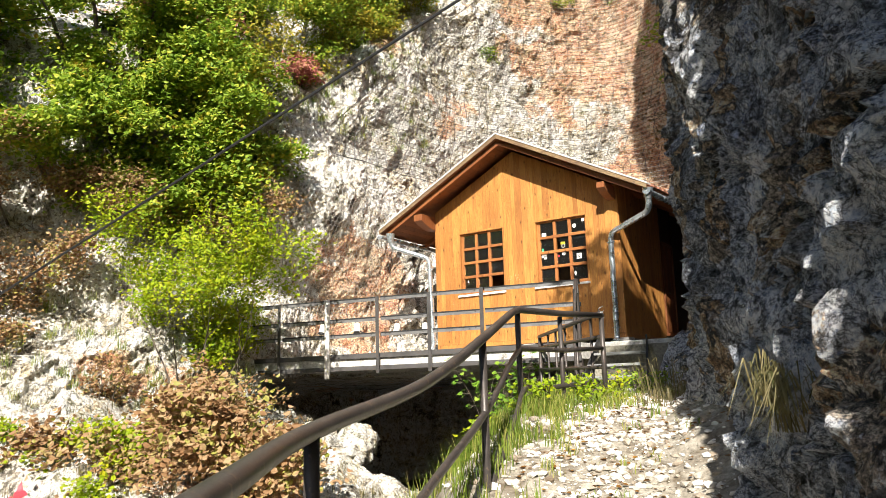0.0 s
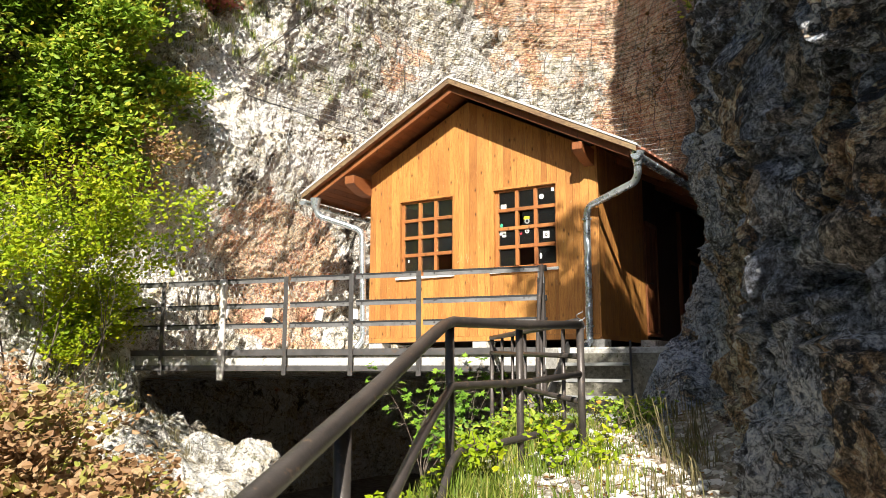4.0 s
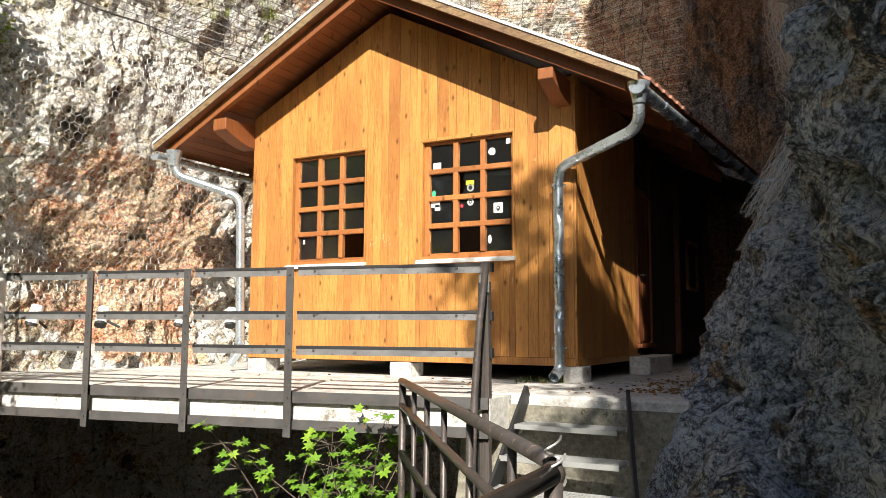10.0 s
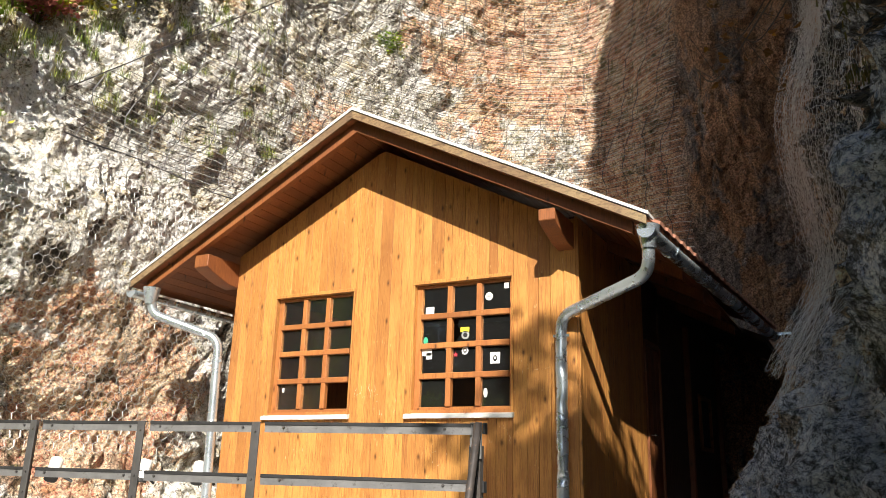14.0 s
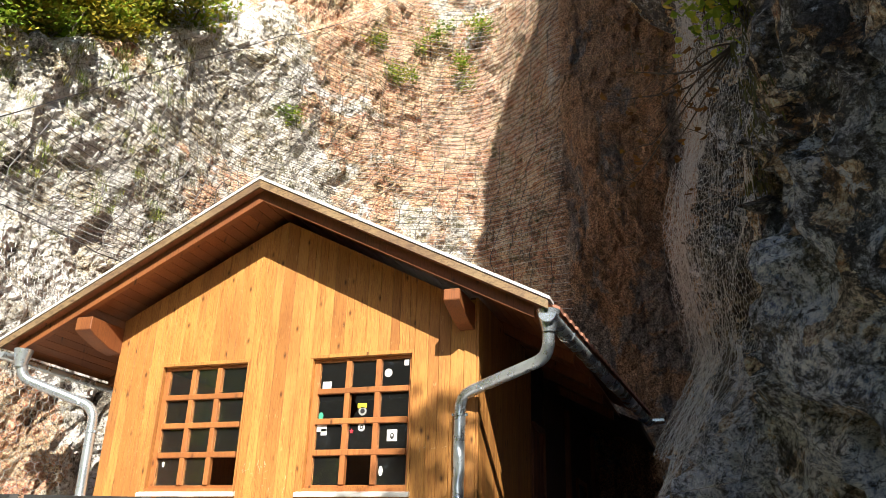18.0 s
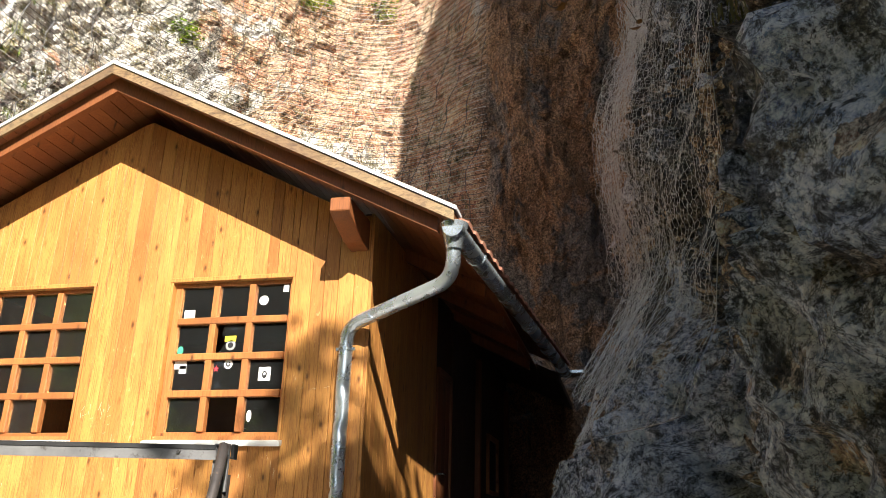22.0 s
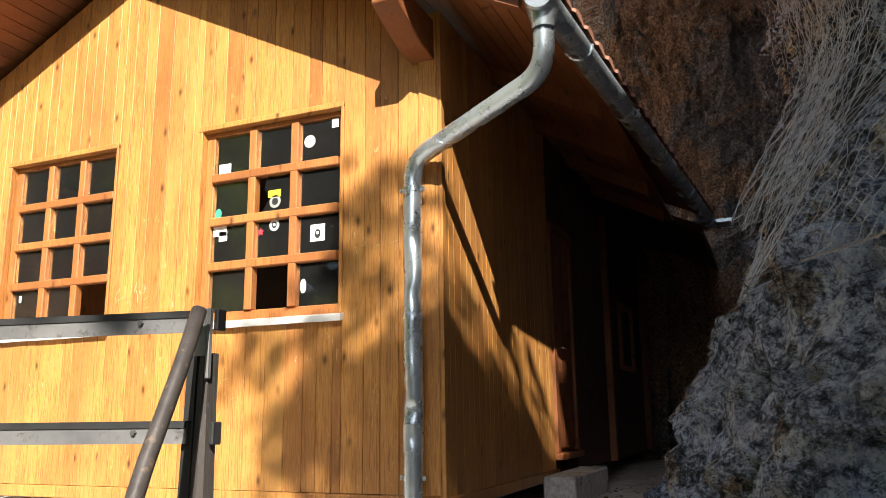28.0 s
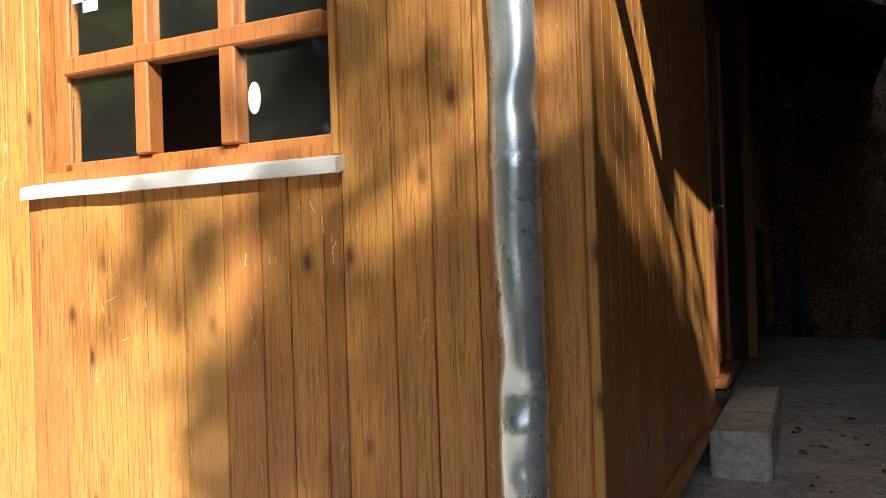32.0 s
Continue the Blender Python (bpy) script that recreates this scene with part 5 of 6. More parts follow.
def hex_net(face, i0, i1, z0, z1, cell, out, name, label, radius=0.0022, stretch=1.25, fold=0.0, material=None, start=None):
    du = cell / face.step
    segs, cols, rows = [], int((i1 - i0) / du), int((z1 - z0) / (cell * 0.75 * stretch))
    wob = random.Random(i0)

    cache = {}

    def pt(u, v):
        key = (round(u * 8), round(v * 24))
        if key not in cache:
            i = i0 + u * du
            z = z0 + v * cell * 0.75 * stretch
            hang = out + fold * (0.5 + 0.5 * math.sin(i * face.step * 17 + 1.5 * math.sin(z * 0.8) + 2.0 * noise.noise(Vector((i * face.step * 2, z * 0.4, 5)))))
            p, q = face.at(int(i), z, False, hang), face.at(int(i) + 1, z, False, hang)
            f = i - int(i)
            sway = 0.03 * noise.noise(Vector((u * 0.13, v * 0.11, i0)))
            cache[key] = tuple(p[k] * (1 - f) + q[k] * f + wob.uniform(-0.006, 0.006) + sway for k in range(3))
        return cache[key]

    for r in range(rows):
        for c in range(cols):
            h = 0.5 if r % 2 else 0.0
            if start and (c + h) * cell < start(z0 + r * cell * 0.75 * stretch):
                continue
            top, left, right, low = pt(c + h, r + 0.333), pt(c + h - 0.5, r), pt(c + h + 0.5, r), pt(c + h, r + 1.0)
            segs += [(left, top), (top, right), (top, low)]
    wires(name, segs, radius, material or M_GALV, label)


i_a, i_b = BACK.index(-6.3, -2.8), BACK.index(-5.3, 1.0)
hex_net(BACK, i_a, i_b, 0.75, 3.9, 0.1, 0.2, "rockfall_net", "hexagonal wire rockfall net over the pale cliff", 0.0034, 1.25)
i_c, i_d = SIDE.index(1.02, 0.85), SIDE.index(1.75, -1.95)
i_e = SIDE.index(1.3, -1.0)


def veil_edge(z):
    return 0.85 * smoothstep(3.6, 1.0, z)


hex_net(SIDE, i_c, i_d, 1.05, 9.0, 0.06, 0.1, "rockfall_net", "hanging grey wire rockfall net over the shaded rock", 0.0013, 1.35, 0.02, M_WIRE, veil_edge)
for hang, fold in ((0.13, 0.07), (0.16, 0.1)):
    hex_net(SIDE, i_c, i_e, 1.3 + fold, 9.0, 0.06 + 0.1 * (hang - 0.12), hang, "rockfall_net", "gathered folds of the hanging grey wire net", 0.0013, 1.5, fold, M_WIRE, veil_edge)


rope = [SIDE.at(i, 1.05, False, 0.11) for i in range(i_c, i_d + 1, 3)]
upright = [SIDE.at(i_d, z, False, 0.11) for z in np.arange(1.05, 7.0, 0.2)]
wires("rockfall_net", list(zip(rope, rope[1:])) + list(zip(upright, upright[1:])), 0.0032, M_STEEL_LIT, "edge cables of the hanging rockfall net")


def cable_net(face, i0, i1, z0, z1, name):
    """Flat-woven net: many level wires, few upright ones."""
    segs, shadow_rows, dark, edge = [], [], [], []

    def top(i):
        return min(z1, z0 + 0.6 + 0.95 * (i - i0) * face.step)

    # every second level wire is dark, for the shadows wires drop on rock
    for row, z in enumerate(np.arange(z0, z1, 0.065)):
        last = None
        for i in range(i0, i1, 4):
            p = face.at(i, z + 0.1 * noise.noise(Vector((i * 0.025, z * 0.6, 0))) + 0.02 * noise.noise(Vector((i * 0.3, z * 7, 4))), False, 0.34)
            if z > top(i):
                last = None
                continue
            if last:
                (segs if row % 2 else shadow_rows).append((last, p))
            last = p
    for k, i in enumerate(range(i0 - 60, i1, 7)):
        last = None
        for z in np.arange(z0, z1, 0.14):
            j = i + (z - z0) * 5.5 + 9 * noise.noise(Vector((z * 0.55, k * 0.21, 2.0))) + 3 * noise.noise(Vector((z * 2.1, k, 7.0)))
            if not i0 <= j < i1 or z > top(j):
                last = None
                continue
            p = face.at(int(j), z, False, 0.34)
            if last:
                dark.append((last, p))
            last = p
    for level in (lambda i: z0, top):
        line = [face.at(i, level(i), False, 0.35) for i in range(i0, i1, 4)]
        edge += list(zip(line, line[1:]))
    wires(name, segs, 0.005, M_WIRE, "fine level wires of a rockfall net high on the cliff")
    wires(name, shadow_rows, 0.005, M_STEEL, "dark level wires doubling as shadow lines of a rockfall net high on the cliff")
    wires(name, dark, 0.007, M_STEEL, "dark slanting wires of a rockfall net high on the cliff")
    wires(name, edge, 0.009, M_STEEL, "dark edge cables of a rockfall net high on the cliff")


cable_net(BACK, BACK.index(-5.7, -1.2), BACK.index(-0.1, 7.0), 4.2, 13.6, "upper_rockfall_net")


# ---- plants ----
def leaf_material(name, stops, rough=0.55):
    n = Nodes(name, rough)
    geo = n.add("ShaderNodeNewGeometry")
    mixed = n.add("ShaderNodeMath")
    mixed.operation = "MULTIPLY_ADD"
    mixed.inputs[1].default_value = 0.55
    patch = n.add("ShaderNodeMapRange")
    patch.inputs["From Min"].default_value, patch.inputs["From Max"].default_value = 0.33, 0.67
    patch.inputs["To Min"].default_value, patch.inputs["To Max"].default_value = 0.0, 0.45
    n.link(n.noise(n.coords(), 2.2, 3, 0.6), patch.inputs["Value"])
    n.link(geo.outputs["Random Per Island"], mixed.inputs[0])
    n.link(patch.outputs[0], mixed.inputs[2])
    c = n.ramp(mixed.outputs[0], stops)
    n.color(c)
    n.bsdf.inputs["Specular IOR Level"].default_value = 0.3
    tr = n.add("ShaderNodeBsdfTranslucent")
    n.link(c, tr.inputs["Color"])
    mix = n.add("ShaderNodeMixShader")
    mix.inputs[0].default_value = 0.32
    n.link(n.bsdf.outputs[0], mix.inputs[1])
    n.link(tr.outputs[0], mix.inputs[2])
    n.link(mix.outputs[0], n.tree.nodes["Material Output"].inputs["Surface"])
    return n.mat


L_GREEN = leaf_material("green_leaves", [(0.0, (0.07, 0.14, 0.012)), (0.35, (0.18, 0.3, 0.025)), (0.65, (0.36, 0.46, 0.045)), (0.82, (0.55, 0.5, 0.06)), (1.0, (0.58, 0.3, 0.06))])
L_LIME = leaf_material("yellow_green_leaves", [(0.0, (0.1, 0.2, 0.006)), (0.5, (0.3, 0.4, 0.01)), (1.0, (0.52, 0.5, 0.02))])
L_BROWN = leaf_material("russet_leaves", [(0.0, (0.13, 0.075, 0.035)), (0.35, (0.32, 0.18, 0.085)), (0.6, (0.5, 0.34, 0.19)), (0.75, (0.36, 0.34, 0.09)), (1.0, (0.3, 0.34, 0.05))])
L_LEMON = leaf_material("yellowing_leaves", [(0.0, (0.09, 0.13, 0.015)), (0.5, (0.3, 0.29, 0.03)), (1.0, (0.55, 0.4, 0.04))])
L_RED = leaf_material("pinkish_red_leaves", [(0.0, (0.3, 0.08, 0.07)), (0.6, (0.5, 0.2, 0.17)), (1.0, (0.42, 0.28, 0.1))])
L_FALLEN = leaf_material("fallen_leaves", [(0.0, (0.1, 0.055, 0.02)), (0.7, (0.25, 0.12, 0.03)), (1.0, (0.55, 0.3, 0.02))])
L_GRASS = leaf_material("grass_blades", [(0.0, (0.06, 0.11, 0.012)), (0.45, (0.17, 0.25, 0.03)), (0.7, (0.34, 0.34, 0.08)), (1.0, (0.5, 0.42, 0.2))])
M_BARK = plain_material("bark", (0.06, 0.045, 0.035), (0.14, 0.115, 0.09), 0.9, 0, 9.0, 0.6)
M_PALEBARK = plain_material("pale_bark", (0.2, 0.18, 0.15), (0.36, 0.33, 0.28), 0.9, 0, 9.0, 0.6)


def leaf_cloud(name, centres, size, material, parent, gen, droop=0.3, long=1.5, label="", flat=False):
    """Many small folded leaves as one part."""
    c = np.asarray(centres, dtype=np.float64)
    n = len(c)
    up = gen.normal(size=(n, 3)) * 0.5 + np.array([0.1, -0.35, 0.75])
    d = gen.normal(size=(n, 3))
    d[:, 2] = d[:, 2] * 0.5 - droop
    s = np.cross(d, up)
    s /= np.linalg.norm(s, axis=1)[:, None] + 1e-9
    d = np.cross(up, s)
    d /= np.linalg.norm(d, axis=1)[:, None] + 1e-9
    if flat:
        d[:, 2] *= 0.15
        s = np.stack([-d[:, 1], d[:, 0], 0.2 * gen.normal(size=n)], 1)
    nn = np.cross(d, s)
    ln = size * gen.uniform(0.6, 1.3, n)[:, None]
    wd = ln / long * 0.5
    lift = nn * wd * 0.3
    co = np.stack([c - d * ln * 0.5, c - d * ln * 0.2 + s * wd + lift, c + d * ln * 0.15 + s * wd * 0.85 + lift, c + d * ln * 0.5 - nn * wd * 0.3, c + d * ln * 0.15 - s * wd * 0.85 + lift, c - d * ln * 0.2 - s * wd + lift], 1)
    idx = np.arange(n)[:, None] * 6
    tris = np.concatenate([idx + np.array([0, 1, 2, 3]), idx + np.array([0, 3, 4, 5])])
    me = bpy.data.meshes.new(name)
    me.from_pydata(co.reshape(-1, 3).tolist(), [], tris.tolist())
    me.materials.append(material)
    ob = new(name, me)
    if parent:
        ob.parent = parent
    if label:
        ob["label"] = label
    return ob


def grow(gen, start, direction, length, radius, depth, limbs, tips, spread):
    """Limbs as (points, radii), and twig tips."""
    pts, rad = [Vector(start)], [radius]
    d = Vector(direction).normalized()
    n = 5
    for k in range(n):
        d = (d + Vector(gen.normal(size=3) * 0.16) + Vector((0, 0, 0.04))).normalized()
        pts.append(pts[-1] + d * length / n)
        rad.append(radius * (1 - 0.6 * (k + 1) / n))
    limbs.append((pts, rad))
    if depth == 0:
        tips += pts[1:]
        return
    for _ in range(3 if depth > 1 else 4):
        k = int(gen.integers(2, n + 1))
        side = Vector(gen.normal(size=3))
        side.z *= 0.6
        nd = (d * (1 - spread) + side.normalized() * spread).normalized()
        grow(gen, pts[k], nd, length * gen.uniform(0.5, 0.75), max(0.004, rad[k] * 0.6), depth - 1, limbs, tips, spread)


def tree(name, label, base, lean, height, radius, leaves, size, material, seed, group, spread=0.6, depth=3, fluff=0.2, bark=None, stems=1):
    gen = np.random.default_rng(seed)
    t = thing(name, label, "tree" if name == "tree" else "bush", group)
    limbs, tips = [], []
    for k in range(stems):
        d = Vector(lean) + Vector((gen.normal() * 0.35, gen.normal() * 0.35, 0)) * (stems > 1)
        off = Vector((gen.normal() * 0.15, gen.normal() * 0.15, 0)) * (stems > 1)
        grow(gen, Vector(base) + off, d, height, radius, depth, limbs, tips, spread)
    big = [limb for limb in limbs if limb[1][0] >= 0.55 * radius]
    for pts, rad in big:
        part("stem" if stems > 1 else "trunk" if pts is limbs[0][0] else "limb", tube(bmesh.new(), pts, rad, 7), bark or M_BARK, t)
    bm = bmesh.new()
    for pts, rad in limbs:
        if rad[0] < 0.55 * radius:
            tube(bm, pts, rad, 4, False)
    part("twig_mass", bm, bark or M_BARK, t)["kind"] = "stuff"
    tips = np.array([tuple(p) for p in tips])
    tips = tips[gen.uniform(size=len(tips)) < 0.72]
    pick = tips[gen.integers(0, len(tips), leaves)]
    leaf_cloud("crown", pick + gen.normal(size=(leaves, 3)) * np.array([1.0, 1.0, 0.5]) * fluff, size, material, t, gen)
    return t


def on_cliff(x, y, z, out=0.0):
    return Vector(BACK.at(BACK.index(x, y), z, True, out))


G_SLOPE = "trees on the rocky slope"
KINDS = {
    "green": ("tree", "green broadleaf tree rooted on the cliff slope", L_GREEN, 0.115),
    "yellow": ("tree", "yellowing broadleaf tree on the cliff slope", L_LEMON, 0.1),
    "russet": ("bush", "russet-leaved bush on the white rock", L_BROWN, 0.085),
    "red": ("bush", "pinkish-red autumn shrub among green trees", L_RED, 0.085)}
SLOPE_TREES = (
    ("green", -2.95, 3.6, 1.5), ("green", -3.3, 3.3, 1.5), ("yellow", -2.8, 5.2, 0.9), ("green", -3.1, 4.4, 1.5), ("green", -4.0, 3.6, 1.5), ("green", -4.9, 3.2, 1.6), ("green", -5.9, 3.0, 1.6), ("green", -6.9, 3.2, 1.6),
    ("green", -3.6, 5.6, 1.4), ("green", -4.6, 5.0, 1.6), ("green", -5.6, 4.8, 1.6), ("green", -6.7, 4.9, 1.6), ("green", -7.9, 4.2, 1.6),
    ("green", -4.2, 6.6, 1.5), ("green", -5.3, 6.5, 1.5), ("green", -6.4, 6.7, 1.5), ("green", -7.6, 6.2, 1.5), ("green", -5.9, 8.0, 1.5),
    ("green", -3.4, 2.4, 1.4), ("green", -4.2, 2.6, 1.4), ("green", -5.0, 2.4, 1.4), ("green", -2.9, 2.9, 1.2), ("russet", -3.0, 2.2, 0.8), ("russet", -3.7, 1.7, 0.8),
    ("yellow", -3.2, 7.0, 1.2), ("yellow", -7.2, 5.6, 1.1), ("yellow", -5.0, 4.2, 0.8),
    ("red", -3.2, 6.1, 0.7), ("red", -4.4, 6.0, 0.9), ("red", -2.6, 5.3, 0.55), ("red", -7.4, 6.4, 0.7),
    ("russet", -4.4, 2.2, 0.9), ("russet", -5.3, 2.3, 1.0), ("russet", -6.3, 2.2, 1.1), ("russet", -7.3, 2.0, 1.1), ("russet", -5.9, 1.2, 1.0), ("russet", -7.0, 1.0, 1.1), ("russet", -8.2, 1.6, 1.1), ("russet", -8.3, 0.2, 0.9), ("russet", -6.4, 0.2, 0.6))
for k, (kind, y, z, h) in enumerate(SLOPE_TREES):
    nm, lab, mat, size = KINDS[kind]
    i = min(range(len(BACK.line)), key=lambda j: abs(BACK.line[j].y - y) + (9 if BACK.line[j].x > -5 else 0))
    base = BACK.at(i, z, True, -0.15)
    tree(nm, lab, base, (0.55, -0.4, 0.75) if nm == "tree" else (0.8, -0.65, 0.5), h, 0.05 if nm == "tree" else 0.025, int(2600 * h * h), size * 0.78, mat, 140 + k, G_SLOPE, 0.74, 3, 0.17)
EDGE_TREES = ((-1.7, 0.3, 1.5, "green"), (-1.3, 0.8, 1.9, "yellow"), (-0.9, 0.3, 1.5, "green"), (-0.5, 0.9, 2.0, "green"), (-0.1, 0.35, 1.6, "yellow"), (0.3, 0.9, 2.1, "green"), (0.7, 0.35, 1.6, "green"), (1.1, 0.8, 1.9, "green"), (1.5, 0.35, 1.5, "yellow"), (1.9, 0.7, 1.6, "green"), (2.3, 0.3, 1.1, "yellow"), (0.5, 1.6, 2.2, "green"), (-0.3, 1.7, 2.2, "green"), (1.3, 1.6, 2.0, "yellow"), (-1.7, 0.02, 0.5, "red"), (-1.35, 0.02, 0.45, "red"))
for k, (y, up, h, kind) in enumerate(EDGE_TREES):
    base = on_cliff(-6.0, y, 5.6 + 0.85 * max(0.0, y + 1.5) + up, -0.1)
    low = on_cliff(-6.0, y + 0.2, 5.6 + 0.85 * max(0.0, y + 1.7) + 0.12, -0.05)
    if up > 0.25:
        tree("bush", "olive undergrowth below the trees on the cliff edge", low, (0.1, -0.15, 0.8), 0.45, 0.015, 900, 0.075, L_LEMON if k % 2 else L_GREEN, 420 + k, "shrubs on the cliff", 0.72, 2, 0.13, None, 3)
    if kind == "red":
        tree("bush", "pinkish-red autumn shrub on the cliff edge", base, (0.2, -0.2, 0.8), h, 0.02, 900, 0.075, L_RED, 60 + k, "shrubs on the cliff", 0.66, 2, 0.12)
    else:
        tree("tree", "dark slender tree above the cliff edge", base, (0.05, -0.1, 1), h, 0.05, 8000, 0.068, KINDS[kind][2], 60 + k, "trees above the cliff edge", 0.66, 3, 0.2, M_PALEBARK)
for k, (x, y, z, h) in enumerate(((-3.3, 5.7, 10.6, 0.5), (-2.6, 6.2, 11.0, 0.45), (-3.0, 5.9, 9.9, 0.4), (-2.2, 6.4, 10.2, 0.45), (-4.4, 4.4, 8.2, 0.35), (-1.9, 6.5, 11.4, 0.5), (-3.4, 5.6, 12.6, 0.7), (-2.4, 6.3, 13.2, 0.7), (-1.4, 6.7, 13.0, 0.6), (-4.2, 4.8, 11.4, 0.6), (-4.3, 4.6, 12.8, 0.8), (-3.0, 6.0, 13.9, 0.8))):
    tree("bush", "small green shrub clinging to the orange cliff", on_cliff(x, y, z, 0.0), (0.2, -0.6, 0.6), h, 0.012, 420, 0.06, L_GREEN, 260 + k, "shrubs on the cliff", 0.66, 2, 0.12)

for k, (x, y, z, lean, h) in enumerate(((-6.7, -4.7, 4.4, (0.9, 0.2, 0.45), 1.8),)):
    tree("tree", "green leafy tree leaning out from the rock slope", on_cliff(x, y, z, -0.1), lean, h, 0.045, 8500, 0.075, L_GREEN, 610 + k, G_SLOPE, 0.7, 3, 0.19)
tree("bush", "bright yellow-green leafy bush beside the deck", (-5.7, -4.35, -1.4), (0.06, -0.1, 1), 2.05, 0.02, 14500, 0.062, L_LIME, 71, "bushes below the deck", 0.36, 2, 0.13, None, 8)
tree("bush", "russet-brown bush with long drooping leaves", (-2.6, -6.2, -1.95), (0.05, -0.1, 0.9), 1.0, 0.02, 9000, 0.085, L_BROWN, 73, "bushes below the deck", 0.72, 2, 0.15, None, 7)
tree("bush", "russet-brown bush with long drooping leaves", (-3.7, -5.7, -1.75), (0.05, -0.1, 0.9), 0.85, 0.02, 5000, 0.08, L_BROWN, 76, "bushes below the deck", 0.72, 2, 0.15, None, 7)
tree("bush", "small russet bush among white rocks", (-5.4, -7.0, -1.8), (0.2, -0.1, 0.9), 0.5, 0.02, 1300, 0.09, L_BROWN, 74, "bushes below the deck", 0.6, 2, 0.13, None, 4)
tree("bush", "small green plant among white rocks", (-4.2, -6.4, -1.8), (0.2, -0.1, 0.9), 0.4, 0.015, 700, 0.08, L_LIME, 75, "bushes below the deck", 0.6, 2, 0.13, None, 4)

pl = random.Random(77)
for k in range(12):
    x, y = pl.uniform(-6.8, -3.2), pl.uniform(-8.2, -5.0)
    green = k % 3 == 0
    tree("bush", "low green plant among white rocks" if green else "low withered brown plant among white rocks", (x, y, slope_height(x, y) - 0.05), (0.2, -0.2, 0.8), pl.uniform(0.25, 0.45), 0.01, 420, 0.065, L_LIME if green else L_BROWN, 300 + k, "low plants on the rocky slope", 0.7, 2, 0.1, None, 3)


for k in range(14):
    y = pl.uniform(-6.6, -2.7)
    x = 0.8 + 0.2 * (-4 - y) + pl.gauss(0, 0.4)
    tree("bush", "low yellow-green leafy plant on the grassy bank", (x, y, ground_height(x, y) - 0.03), (0.0, -0.1, 0.9), pl.uniform(0.12, 0.24), 0.006, 220, 0.05, L_GREEN if k % 3 else L_LIME, 340 + k, "leafy plants on the bank", 0.7, 2, 0.07, None, 3)


def shade_tree():
    """An unseen branchy tree added on the cliff top; its crown stands between sun and hut corner."""
    gen = np.random.default_rng(91)
    t = thing("tree", "unseen leafy tree over the path, added to dapple the hut corner", "tree", "trees over the path")
    centre = Vector((-0.72, 0.0, 0.62)) + SUN_DIR * 13.0
    foot = Vector(SIDE.at(SIDE.index(4.4, -9.4), 7.3, True, -0.1))
    trunk = curve_pts([foot, foot.lerp(centre, 0.4) + Vector((0, 0, 0.15)), centre], 6)
    part("trunk", tube(bmesh.new(), trunk, [0.06 - 0.05 * k / (len(trunk) - 1) for k in range(len(trunk))], 8), M_BARK, t)
    across = SUN_DIR.cross(Vector((0, 0, 1))).normalized()
    above = across.cross(SUN_DIR)
    tips = []
    # clumps aimed at shaded spots; floor and stair ones stand in for cliff shadow
    clumps = (((-0.62, 0.0, 0.55), 18, 0.36), ((-0.1, 0.0, 0.3), 12, 0.22), ((0.45, -0.35, 0.0), 16, 0.3), ((0.4, 0.6, 0.2), 16, 0.3), ((0.3, 1.4, 0.1), 10, 0.25), ((0.0, 1.0, 0.3), 9, 0.2), ((0.95, -1.5, -0.3), 16, 0.24), ((-0.3, 0.0, 1.3), 6, 0.2), ((0.0, 0.35, 0.6), 12, 0.2), ((0.0, 0.8, 0.15), 10, 0.24), ((0.0, 1.6, 0.3), 7, 0.24))
    for spot, wide in [(spot, wide) for spot, many, wide in clumps for _ in range(many)]:
        tip = Vector(spot) + SUN_DIR * 12.5 + across * gen.normal() * wide + above * gen.normal() * wide * 0.85 + SUN_DIR * gen.normal() * 0.5
        tips.append(tuple(tip))
        start = trunk[int(gen.integers(len(trunk) // 2, len(trunk)))]
        part("branch", tube(bmesh.new(), [start, start.lerp(tip, 0.5) + Vector((0, 0, 0.08)), tip], [0.012, 0.008, 0.004], 5), M_BARK, t)
    count = 2900
    tips = np.array(tips)[gen.integers(0, len(tips), count)]
    leaf_cloud("crown", tips + gen.normal(size=(count, 3)) * 0.13, 0.13, L_GREEN, t, gen)


shade_tree()


def maple_leaf(bm, c, size, d, nrm):
    d, nrm = d.normalized(), nrm.normalized()
    s = d.cross(nrm).normalized()
    out = []
    for ang, r in ((-150, 0.45), (-118, 0.35), (-95, 0.85), (-62, 0.5), (-42, 0.95), (-20, 0.55), (0, 1.1), (20, 0.55), (42, 0.95), (62, 0.5), (95, 0.85), (118, 0.35), (150, 0.45)):
        a = radians(ang)
        out.append(bm.verts.new(c + (d * math.cos(a) + s * math.sin(a)) * r * size + nrm * 0.12 * size * abs(math.sin(a))))
    mid = bm.verts.new(c)
    for a, b in zip(out, out[1:]):
        bm.faces.new((mid, a, b))


